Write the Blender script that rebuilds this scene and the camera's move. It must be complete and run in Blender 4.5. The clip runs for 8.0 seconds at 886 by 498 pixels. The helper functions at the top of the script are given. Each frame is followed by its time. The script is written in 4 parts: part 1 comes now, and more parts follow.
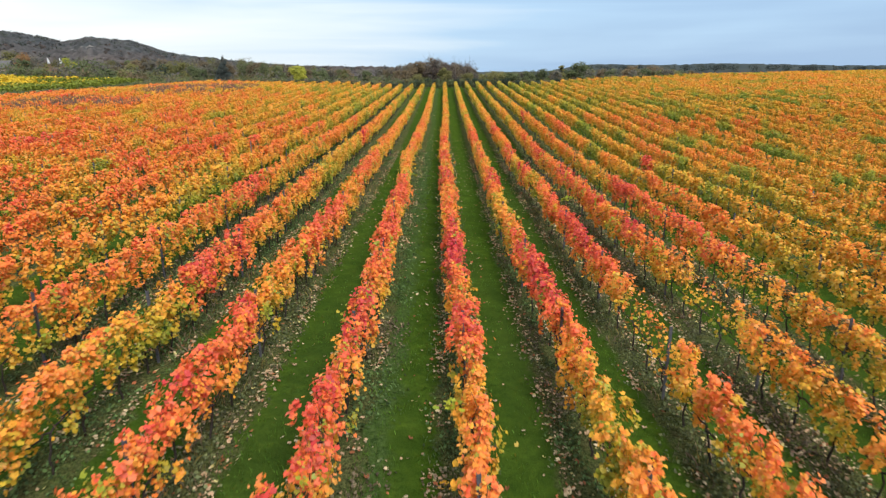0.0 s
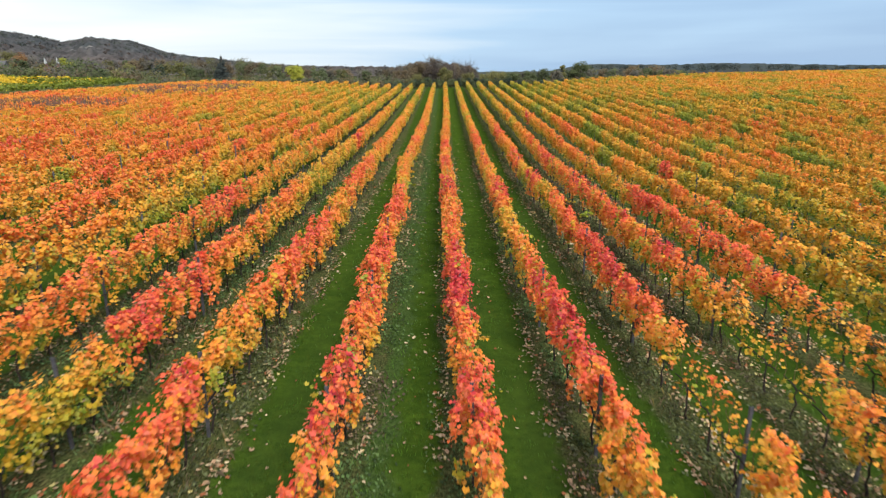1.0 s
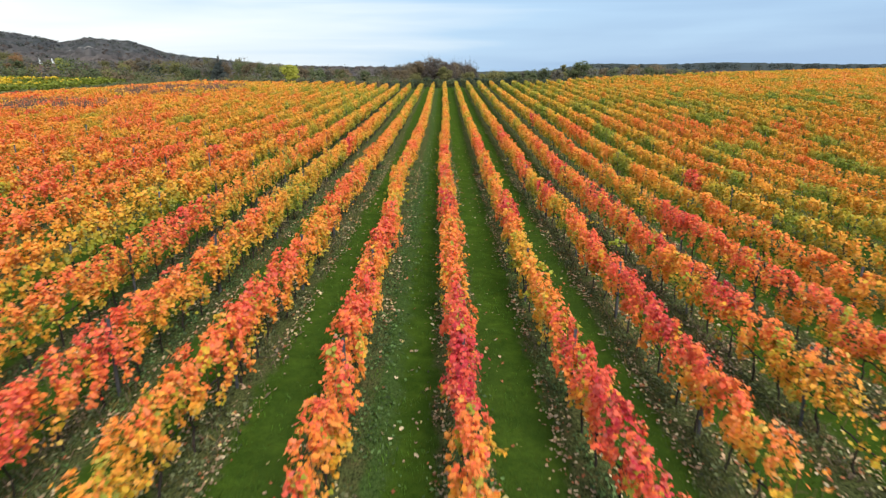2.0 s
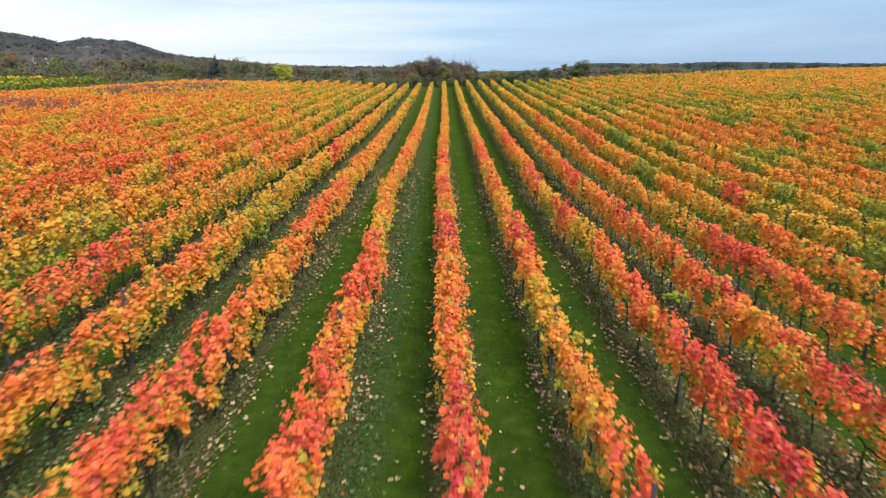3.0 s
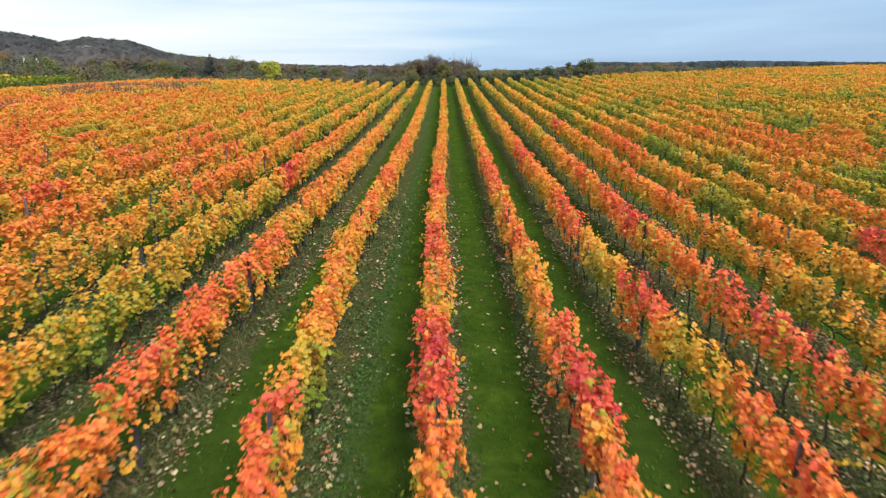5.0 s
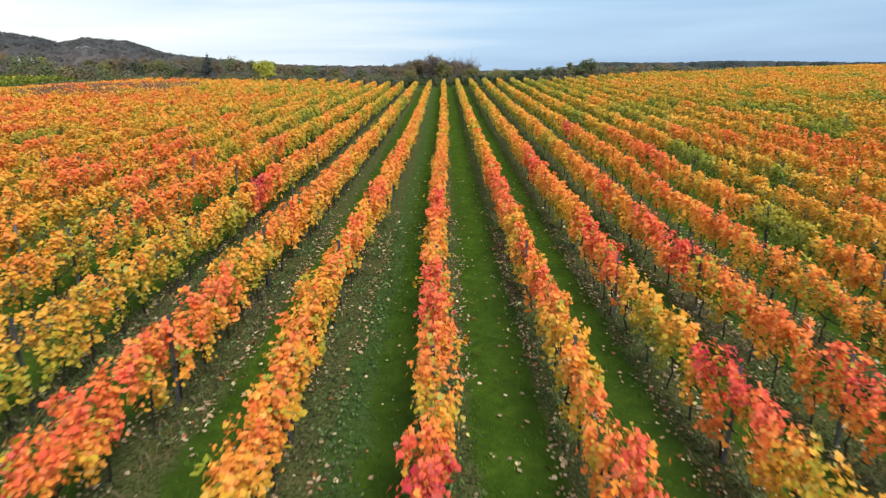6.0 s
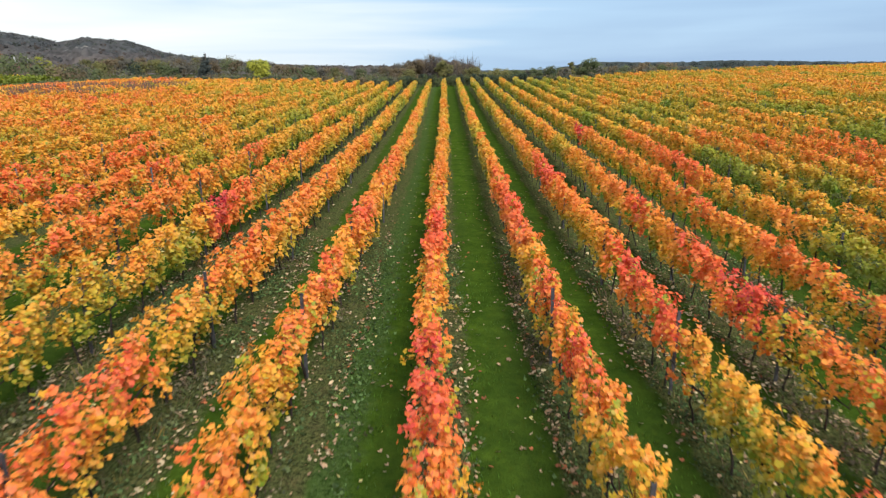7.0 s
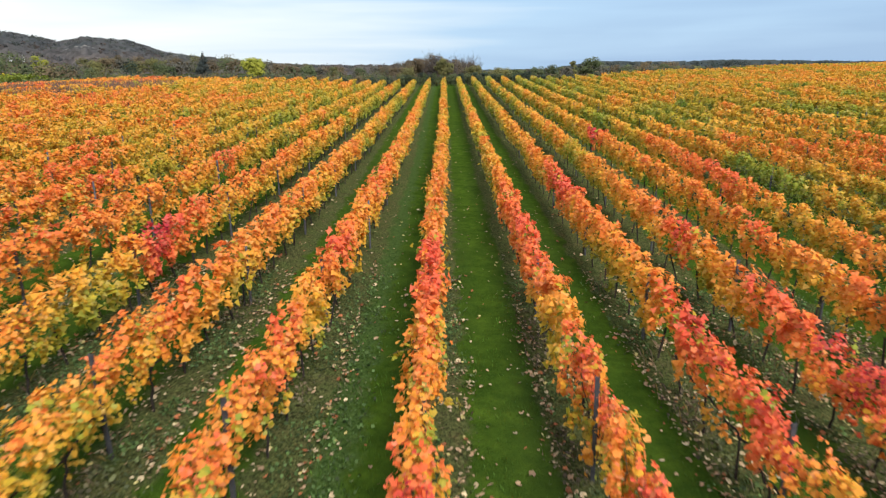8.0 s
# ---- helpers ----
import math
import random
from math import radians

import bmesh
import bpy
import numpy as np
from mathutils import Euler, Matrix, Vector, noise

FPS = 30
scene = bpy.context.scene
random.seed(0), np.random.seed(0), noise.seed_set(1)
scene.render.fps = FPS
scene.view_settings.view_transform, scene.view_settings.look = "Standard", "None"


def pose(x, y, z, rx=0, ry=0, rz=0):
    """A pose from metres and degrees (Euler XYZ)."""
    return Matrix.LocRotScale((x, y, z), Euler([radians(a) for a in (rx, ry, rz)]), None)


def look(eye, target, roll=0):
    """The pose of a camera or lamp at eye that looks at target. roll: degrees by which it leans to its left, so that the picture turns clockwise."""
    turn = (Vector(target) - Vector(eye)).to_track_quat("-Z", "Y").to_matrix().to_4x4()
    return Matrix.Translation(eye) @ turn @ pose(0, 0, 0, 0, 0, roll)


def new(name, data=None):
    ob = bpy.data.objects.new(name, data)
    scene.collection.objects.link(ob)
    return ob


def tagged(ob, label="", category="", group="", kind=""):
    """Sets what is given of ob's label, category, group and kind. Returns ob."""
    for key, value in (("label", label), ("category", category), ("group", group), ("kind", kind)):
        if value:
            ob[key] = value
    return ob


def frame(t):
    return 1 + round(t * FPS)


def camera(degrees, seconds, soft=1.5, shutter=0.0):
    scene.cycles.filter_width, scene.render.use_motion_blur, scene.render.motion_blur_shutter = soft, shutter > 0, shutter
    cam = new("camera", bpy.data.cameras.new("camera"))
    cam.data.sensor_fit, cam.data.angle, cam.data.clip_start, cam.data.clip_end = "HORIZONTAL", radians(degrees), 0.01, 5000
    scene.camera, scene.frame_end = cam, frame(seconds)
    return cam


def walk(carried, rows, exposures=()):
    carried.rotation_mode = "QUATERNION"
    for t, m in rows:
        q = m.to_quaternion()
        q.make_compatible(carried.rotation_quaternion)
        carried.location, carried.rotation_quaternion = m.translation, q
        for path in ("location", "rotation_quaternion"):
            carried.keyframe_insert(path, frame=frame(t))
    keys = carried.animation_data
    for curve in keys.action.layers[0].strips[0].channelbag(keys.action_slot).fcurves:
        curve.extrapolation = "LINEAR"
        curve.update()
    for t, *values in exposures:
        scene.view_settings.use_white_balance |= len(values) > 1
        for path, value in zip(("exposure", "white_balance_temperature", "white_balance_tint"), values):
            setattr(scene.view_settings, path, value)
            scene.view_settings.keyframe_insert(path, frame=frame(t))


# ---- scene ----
# Camera: a drone gliding forward along the rows, sinking slightly.
cam = camera(70.0, 8.0, soft=1.2, shutter=0.4)
PATH = [
    (0, (0.044, 1.166, 7.205), (0.043, 3.092, 6.666), 0),
    (0.5, (0.008, 2.742, 7.159), (0.007, 4.668, 6.620), 0),
    (1, (0.003, 4.591, 7.119), (0.001, 6.517, 6.580), -0.05),
    (1.5, (0.021, 6.646, 7.074), (0.019, 8.572, 6.535), -0.1),
    (3, (0.124, 13.976, 6.866), (0.123, 15.902, 6.326), -0.2),
    (3.5, (0.225, 16.601, 6.774), (0.223, 18.527, 6.234), -0.2),
    (4, (0.288, 19.304, 6.694), (0.285, 21.230, 6.154), -0.2),
    (4.5, (0.349, 21.913, 6.629), (0.346, 23.838, 6.089), -0.2),
    (5, (0.388, 24.243, 6.567), (0.383, 26.168, 6.025), -0.25),
    (6.5, (0.358, 30.734, 6.357), (0.353, 32.659, 5.817), -0.3),
    (7, (0.379, 32.721, 6.310), (0.373, 34.646, 5.769), -0.3),
    (7.5, (0.408, 34.687, 6.252), (0.402, 36.612, 5.711), -0.3),
    (8, (0.441, 36.679, 6.199), (0.434, 38.604, 5.656), -0.3),
]
walk(cam, [(t, look(eye, target, roll)) for t, eye, target, roll in PATH], exposures=[(0, 0.42), (8, 0.42)])

# ---------------------------------------------------------------- sky and sun
SUN_AZ, SUN_EL = 152.0, 48.0            # degrees: from the right, behind the camera, through thin cloud
world = bpy.data.worlds.new("overcast_sky")
scene.world = world
world.use_nodes = True
wn, wl = world.node_tree.nodes, world.node_tree.links
wn.clear()


def wnode(kind, **values):
    n = wn.new(kind)
    for k, v in values.items():
        n.inputs[k].default_value = v
    return n


w_out = wn.new("ShaderNodeOutputWorld")
w_sky = wn.new("ShaderNodeTexSky")
w_sky.sky_type = "NISHITA"
w_sky.sun_disc = False
w_sky.sun_elevation, w_sky.sun_rotation = radians(SUN_EL), radians(SUN_AZ)
w_sky.air_density, w_sky.dust_density = 1.2, 1.0
w_bg_sky = wnode("ShaderNodeBackground", Strength=0.10)
wl.new(w_sky.outputs[0], w_bg_sky.inputs[0])
w_co = wn.new("ShaderNodeTexCoord")
w_sep = wn.new("ShaderNodeSeparateXYZ")
wl.new(w_co.outputs["Generated"], w_sep.inputs[0])
# streaky layers: stretched along the horizon
w_map = wn.new("ShaderNodeMapping")
w_map.inputs["Scale"].default_value = (1.3, 1.3, 13.0)
wl.new(w_co.outputs["Generated"], w_map.inputs[0])
w_n1 = wnode("ShaderNodeTexNoise", Scale=1.4, Detail=4.0, Roughness=0.48, Distortion=0.6)
wl.new(w_map.outputs[0], w_n1.inputs["Vector"])
w_map2 = wn.new("ShaderNodeMapping")
w_map2.inputs["Scale"].default_value = (1.0, 1.0, 17.0)
w_map2.inputs["Location"].default_value = (3.1, 0.4, 0.7)
wl.new(w_co.outputs["Generated"], w_map2.inputs[0])
w_n2 = wnode("ShaderNodeTexNoise", Scale=1.6, Detail=3.0, Roughness=0.45, Distortion=0.5)
wl.new(w_map2.outputs[0], w_n2.inputs["Vector"])
# thick bright cloud on the sun's side thins out to the right
w_side = wn.new("ShaderNodeMapRange")
w_side.inputs["From Min"].default_value, w_side.inputs["From Max"].default_value = -0.72, 0.40
w_side.inputs["To Min"].default_value, w_side.inputs["To Max"].default_value = 1.0, 0.0
w_side.interpolation_type = "SMOOTHSTEP"
wl.new(w_sep.outputs["X"], w_side.inputs["Value"])


def wmath(op, a, b):
    n = wn.new("ShaderNodeMath")
    n.operation = op
    for i, v in enumerate((a, b)):
        if isinstance(v, (int, float)):
            n.inputs[i].default_value = v
        else:
            wl.new(v, n.inputs[i])
    return n.outputs[0]


w_streak = wmath("MULTIPLY", wmath("SUBTRACT", w_n1.outputs["Fac"], 0.5), 0.8)
w_streak2 = wmath("MULTIPLY", wmath("SUBTRACT", w_n2.outputs["Fac"], 0.5), 0.8)
w_fac = wmath("ADD", wmath("ADD", w_side.outputs[0], w_streak), w_streak2)
w_ramp = wn.new("ShaderNodeValToRGB")
w_ramp.color_ramp.elements[0].position, w_ramp.color_ramp.elements[0].color = 0.0, (0.35, 0.53, 0.785, 1)
w_ramp.color_ramp.elements[1].position, w_ramp.color_ramp.elements[1].color = 1.0, (0.99, 1.03, 1.05, 1)
for pos, col in ((0.3, (0.45, 0.66, 0.905, 1)), (0.6, (0.75, 0.87, 0.98, 1))):
    el = w_ramp.color_ramp.elements.new(pos)
    el.color = col
wl.new(w_fac, w_ramp.inputs[0])
w_bg_cloud = wnode("ShaderNodeBackground", Strength=0.82)
wl.new(w_ramp.outputs[0], w_bg_cloud.inputs[0])
w_mix = wnode("ShaderNodeMixShader", Fac=0.88)
wl.new(w_bg_sky.outputs[0], w_mix.inputs[1])
wl.new(w_bg_cloud.outputs[0], w_mix.inputs[2])
wl.new(w_mix.outputs[0], w_out.inputs[0])

sun_data = bpy.data.lights.new("sun", "SUN")
sun_data.energy, sun_data.angle, sun_data.color = 3.7, radians(26), (1.0, 0.95, 0.87)
sun = new("sun", sun_data)
_az, _el = radians(SUN_AZ), radians(SUN_EL)
sun.matrix_world = look((60 * math.sin(_az) * math.cos(_el), 60 * math.cos(_az) * math.cos(_el), 60 * math.sin(_el)), (0, 0, 0))

# ---------------------------------------------------------------- the lie of the land
ROW0, PITCH = 0.34, 2.2           # first row's line, spacing of the rows
VINE_H = 1.62
FIELD_L, FIELD_R = -27, 56        # row numbers
FIELD_END = 135.0


# how the row lines wander to the side: metres along, metres aside by turns
WANDER = {-2: [12, -.05, 17, -.08, 27, 0, 33, -.10, 42, -.22, 47, -.14, 70, 0], -1: [11, .02, 16, .13, 27, 0, 33, .03, 41, -.36, 47, -.24, 70, 0],
          0: [10, .20, 14, .18, 18, .05, 30, -.07, 43, -.20, 52, -.24, 75, 0], 1: [12, .18, 18, .11, 27, -.12, 33, .02, 43, -.06, 48, .04, 70, 0],
          2: [12, .06, 20, .06, 29, .10, 33, .26, 38, .0, 43, -.18, 48, .0, 70, 0]}
WANDER_REST = [12, .08, 18, .05, 28, 0, 34, 0, 43, -.16, 52, -.10, 75, 0]


def row_x(r, y):
    keys = WANDER.get(int(r), WANDER_REST)
    return ROW0 + PITCH * r + np.interp(y, keys[0::2], keys[1::2])


def row_end(x):
    return FIELD_END + 2 * math.sin(x * 0.23) + 0.45 * min(max(x - 15, 0), 110)


def sstep(a, b, v):
    t = np.clip((v - a) / (b - a), 0, 1)
    return t * t * (3 - 2 * t)


def land(x, y):
    """Height of the ground: nearly level under the first rows, rising to a crest ahead and to the right."""
    x, y = np.asarray(x, float), np.asarray(y, float)
    yc = np.where(y > 150, 150 + 10 * np.tanh((y - 150) / 20), y)
    z = 2.1 + 0.63 * np.log1p(np.exp(np.clip((yc - 62) / 15, -20, 20))) + 0.28 * np.exp(-np.clip(y, -20, 400) / 30)
    left = 1.25 * (1 - np.exp(np.minimum(x, 0) / 18)) * (1 - 1.3 * sstep(75, 135, yc))
    left += 0.15 * sstep(-61, -74, x) * sstep(60, 110, yc) + 1.4 * sstep(-74, -130, x)
    left += (0.75 * sstep(-6, -36, x) - 0.55 * sstep(-46, -60, x)) * sstep(82, 114, yc)
    xr = np.clip(x, 0, 160)
    right = -0.65 * (1 - np.exp(-xr / 10)) * (1 - sstep(40, 75, yc))
    right += (0.0170 * np.minimum(xr, 60) + 0.0095 * np.maximum(xr - 60, 0)) * sstep(45, 85, yc)
    right += 0.25 * sstep(16, 40, xr) * sstep(58, 90, yc) * sstep(142, 95, yc)
    z = z + left + right - VINE_H
    # beyond the field the land sinks into the valley, and rises again to the farm on the left
    edge = 141 + 0.45 * np.clip(x - 15, 0, 110) + 1.9 * np.clip(-70 - x, 0, 40)
    away = np.maximum(sstep(0, 60, y - edge), sstep(190, 330, np.abs(x)))
    away = np.maximum(away, sstep(-60, -220, y))
    low = -1.0 + 6.0 * sstep(-110, -190, x) * sstep(150, 260, y) * sstep(900, 600, y)
    z = z * (1 - away) + low * away
    return z


def land1(x, y):
    return float(land(np.array([x]), np.array([y]))[0])


# smooth value noise on arrays, for the planting
_tab = np.random.RandomState(7).rand(4096)


def vnoise(x, y, seed=0):
    x, y = np.asarray(x, float), np.asarray(y, float)
    xi, yi = np.floor(x).astype(int), np.floor(y).astype(int)
    fx, fy = x - xi, y - yi
    fx, fy = fx * fx * (3 - 2 * fx), fy * fy * (3 - 2 * fy)

    def h(a, b):
        return _tab[(a * 73 + b * 1031 + seed * 517 + (a * b) % 97) % 4096]
    return (h(xi, yi) * (1 - fx) + h(xi + 1, yi) * fx) * (1 - fy) + (h(xi, yi + 1) * (1 - fx) + h(xi + 1, yi + 1) * fx) * fy


# ---------------------------------------------------------------- materials
def material(name):
    m = bpy.data.materials.new(name)
    m.use_nodes = True
    nt = m.node_tree
    nt.nodes.clear()
    return m, nt.nodes, nt.links


def mix_rgb(nodes, links, fac, a, b, blend="MIX"):
    n = nodes.new("ShaderNodeMix")
    n.data_type, n.blend_type = "RGBA", blend
    for sock, v in ((n.inputs[0], fac), (n.inputs[6], a), (n.inputs[7], b)):
        if isinstance(v, (int, float)):
            sock.default_value = v
        elif isinstance(v, tuple):
            sock.default_value = (*v, 1) if len(v) == 3 else v
        else:
            links.new(v, sock)
    return n.outputs[2]


def maths(nodes, links, op, a, b=0.0, clamp=False):
    n = nodes.new("ShaderNodeMath")
    n.operation, n.use_clamp = op, clamp
    for i, v in enumerate((a, b)):
        if isinstance(v, (int, float)):
            n.inputs[i].default_value = v
        else:
            links.new(v, n.inputs[i])
    return n.outputs[0]


def noise_fac(nodes, links, vec, scale, detail=3.0, rough=0.55, lo=0.35, hi=0.65):
    n = nodes.new("ShaderNodeTexNoise")
    n.inputs["Scale"].default_value, n.inputs["Detail"].default_value, n.inputs["Roughness"].default_value = scale, detail, rough
    if vec is not None:
        links.new(vec, n.inputs["Vector"])
    r = nodes.new("ShaderNodeMapRange")
    r.inputs["From Min"].default_value, r.inputs["From Max"].default_value = lo, hi
    links.new(n.outputs["Fac"], r.inputs["Value"])
    return r.outputs[0]


def leaf_material(name, translucent=0.3, rough=0.55, vein=True, gloss=0.2):
    """Thin leaf: its own colour from the 'tint' attribute, blotched, and some light through it."""
    m, n, l = material(name)
    out = n.new("ShaderNodeOutputMaterial")
    att = n.new("ShaderNodeAttribute")
    att.attribute_name = "tint"
    geo = n.new("ShaderNodeNewGeometry")
    col = att.outputs["Color"]
    if vein:
        blot = noise_fac(n, l, geo.outputs["Position"], 28.0, 2.0)
        dark = mix_rgb(n, l, 0.35, col, (0.55, 0.42, 0.35), "MULTIPLY")
        col = mix_rgb(n, l, blot, col, dark)
    bs = n.new("ShaderNodeBsdfPrincipled")
    bs.inputs["Roughness"].default_value = rough
    bs.inputs["Specular IOR Level"].default_value = gloss
    l.new(col, bs.inputs["Base Color"])
    tr = n.new("ShaderNodeBsdfTranslucent")
    l.new(col, tr.inputs["Color"])
    mx = n.new("ShaderNodeMixShader")
    mx.inputs[0].default_value = translucent
    l.new(bs.outputs[0], mx.inputs[1])
    l.new(tr.outputs[0], mx.inputs[2])
    l.new(mx.outputs[0], out.inputs[0])
    return m


def rough_material(name, a, b, scale, rough=0.85, bump=0.3, fine=4.0, metal=0.0):
    """Two tones at two scales with a fine relief."""
    m, n, l = material(name)
    out = n.new("ShaderNodeOutputMaterial")
    co = n.new("ShaderNodeTexCoord")
    f1 = noise_fac(n, l, co.outputs["Object"], scale)
    f2 = noise_fac(n, l, co.outputs["Object"], scale * fine, 5.0)
    c = mix_rgb(n, l, f1, a, b)
    c = mix_rgb(n, l, maths(n, l, "MULTIPLY", f2, 0.5), c, tuple(0.55 * v for v in a))
    bs = n.new("ShaderNodeBsdfPrincipled")
    bs.inputs["Roughness"].default_value, bs.inputs["Metallic"].default_value = rough, metal
    bs.inputs["Specular IOR Level"].default_value = 0.5 if rough < 0.65 else 0.15
    l.new(c, bs.inputs["Base Color"])
    bp = n.new("ShaderNodeBump")
    bp.inputs["Strength"].default_value, bp.inputs["Distance"].default_value = bump, 0.02
    l.new(f2, bp.inputs["Height"])
    l.new(bp.outputs[0], bs.inputs["Normal"])
    l.new(bs.outputs[0], out.inputs[0])
    return m


M_LEAF = leaf_material("vine_leaf", 0.33)
M_LITTER = leaf_material("dead_leaf", 0.1, 0.7)
M_BLADE = leaf_material("grass_blade", 0.25, 0.6, vein=False, gloss=0.2)
M_CROWN = leaf_material("tree_foliage", 0.2, 0.7, vein=False, gloss=0.15)
M_TRUNK = rough_material("vine_bark", (0.030, 0.024, 0.020), (0.060, 0.048, 0.040), 14.0, 0.9, 0.6)
M_CANE = rough_material("vine_cane", (0.12, 0.07, 0.04), (0.18, 0.11, 0.06), 20.0, 0.8, 0.3)
M_BARE = rough_material("bare_cane", (0.13, 0.068, 0.046), (0.19, 0.112, 0.075), 8.0, 0.8, 0.2)
M_POST = rough_material("galvanised_post", (0.060, 0.062, 0.072), (0.105, 0.108, 0.118), 9.0, 0.6, 0.15, metal=0.25)
M_BARK = rough_material("tree_bark", (0.07, 0.055, 0.045), (0.14, 0.12, 0.10), 2.0, 0.95, 0.5)
M_BRICK = rough_material("warm_brick", (0.30, 0.13, 0.08), (0.22, 0.10, 0.07), 1.5, 0.9, 0.3)
M_TILE = rough_material("roof_tile", (0.15, 0.085, 0.065), (0.10, 0.065, 0.052), 1.2, 0.9, 0.4)
M_WHITE = rough_material("white_paint", (0.80, 0.80, 0.78), (0.70, 0.70, 0.69), 2.0, 0.6, 0.05)
M_SLATE = rough_material("grey_slate", (0.10, 0.095, 0.10), (0.15, 0.14, 0.14), 1.0, 0.8, 0.3)
M_RENDER = rough_material("pale_render", (0.30, 0.25, 0.21), (0.23, 0.19, 0.16), 0.8, 0.9, 0.2)
M_PANE = rough_material("dark_pane", (0.03, 0.035, 0.04), (0.05, 0.055, 0.06), 1.0, 0.15, 0.0)
M_CHALK = rough_material("chalk_face", (0.22, 0.205, 0.19), (0.13, 0.122, 0.115), 0.05, 0.95, 0.2)


def ground_material():
    m, n, l = material("vineyard_ground")
    out = n.new("ShaderNodeOutputMaterial")
    geo = n.new("ShaderNodeNewGeometry")
    pos = geo.outputs["Position"]
    sep = n.new("ShaderNodeSeparateXYZ")
    l.new(pos, sep.inputs[0])
    # distance from the nearest row line, with a wandering edge
    u = maths(n, l, "DIVIDE", maths(n, l, "SUBTRACT", sep.outputs["X"], ROW0), PITCH)
    u = maths(n, l, "ABSOLUTE", maths(n, l, "SUBTRACT", maths(n, l, "FRACT", maths(n, l, "ADD", u, 0.5)), 0.5))
    d = maths(n, l, "MULTIPLY", u, PITCH)
    wob = noise_fac(n, l, pos, 1.1, 5.0, 0.7, 0.25, 0.75)
    # the strips are wider along some rows than along others
    lane = n.new("ShaderNodeMapping")
    lane.inputs["Scale"].default_value = (0.7, 0.035, 0.0)
    l.new(pos, lane.inputs[0])
    wide = noise_fac(n, l, lane.outputs[0], 1.0, 1.0, 0.5, 0.35, 0.65)
    d = maths(n, l, "ADD", d, maths(n, l, "MULTIPLY", maths(n, l, "SUBTRACT", wob, 0.5), 0.55))
    d = maths(n, l, "SUBTRACT", d, maths(n, l, "MULTIPLY", wide, 0.16))
    # one alley has a rough weedy half
    rough_side = maths(n, l, "ABSOLUTE", maths(n, l, "SUBTRACT", sep.outputs["X"], ROW0 - PITCH + 0.54))
    rough_side = maths(n, l, "ADD", rough_side, maths(n, l, "MULTIPLY", maths(n, l, "SUBTRACT", wob, 0.5), 0.6))
    weedy = n.new("ShaderNodeMapRange")
    weedy.inputs["From Min"].default_value, weedy.inputs["From Max"].default_value = 0.28, 0.52
    weedy.inputs["To Min"].default_value, weedy.inputs["To Max"].default_value = 1.0, 0.0
    l.new(rough_side, weedy.inputs["Value"])
    strip = n.new("ShaderNodeMapRange")
    strip.inputs["From Min"].default_value, strip.inputs["From Max"].default_value = 0.31, 0.46
    strip.inputs["To Min"].default_value, strip.inputs["To Max"].default_value = 1.0, 0.0
    l.new(d, strip.inputs["Value"])
    inside = maths(n, l, "MULTIPLY", strip.outputs[0], maths(n, l, "LESS_THAN", sep.outputs["Y"], FIELD_END + 50))
    inside = maths(n, l, "MULTIPLY", inside, maths(n, l, "GREATER_THAN", sep.outputs["X"], ROW0 + PITCH * FIELD_L - 1))
    # mown grass
    g1 = noise_fac(n, l, pos, 1.3, 6.0, 0.65, 0.38, 0.62)
    g2 = noise_fac(n, l, pos, 3.4, 6.0, 0.7)
    g3 = noise_fac(n, l, pos, 45.0, 3.0, 0.7, 0.3, 0.7)
    grass = mix_rgb(n, l, g1, (0.024, 0.054, 0.005), (0.070, 0.122, 0.012))
    grass = mix_rgb(n, l, maths(n, l, "MULTIPLY", g2, 0.9), grass, (0.016, 0.040, 0.005))
    grass = mix_rgb(n, l, maths(n, l, "MULTIPLY", g3, 0.35), grass, (0.105, 0.170, 0.024))
    stripe = n.new("ShaderNodeMapping")
    stripe.inputs["Scale"].default_value = (0.55, 0.05, 0.0)
    l.new(pos, stripe.inputs[0])
    g4 = noise_fac(n, l, stripe.outputs[0], 1.0, 2.0, 0.5, 0.4, 0.6)
    grass = mix_rgb(n, l, maths(n, l, "MULTIPLY", g4, 0.45), grass, (0.040, 0.066, 0.014))
    # weeds and soil under the vines
    s1 = noise_fac(n, l, pos, 2.2, 4.0)
    s2 = noise_fac(n, l, pos, 11.0, 5.0, 0.8, 0.42, 0.58)
    soil = mix_rgb(n, l, s1, (0.078, 0.104, 0.028), (0.106, 0.086, 0.038))
    soil = mix_rgb(n, l, maths(n, l, "MULTIPLY", s2, 0.8), soil, (0.017, 0.028, 0.010))
    s3 = noise_fac(n, l, pos, 24.0, 3.0, 0.7, 0.44, 0.60)
    soil = mix_rgb(n, l, maths(n, l, "MULTIPLY", s3, 0.65), soil, (0.150, 0.165, 0.058))
    s4 = noise_fac(n, l, pos, 17.0, 4.0, 0.7, 0.50, 0.62)
    soil = mix_rgb(n, l, maths(n, l, "MULTIPLY", s4, 0.75), soil, (0.012, 0.018, 0.008))
    clover = mix_rgb(n, l, s2, (0.058, 0.100, 0.022), (0.022, 0.046, 0.009))
    clover = mix_rgb(n, l, maths(n, l, "MULTIPLY", s3, 0.5), clover, (0.100, 0.145, 0.048))
    grass = mix_rgb(n, l, weedy.outputs[0], grass, clover)
    c = mix_rgb(n, l, inside, grass, soil)
    bs = n.new("ShaderNodeBsdfPrincipled")
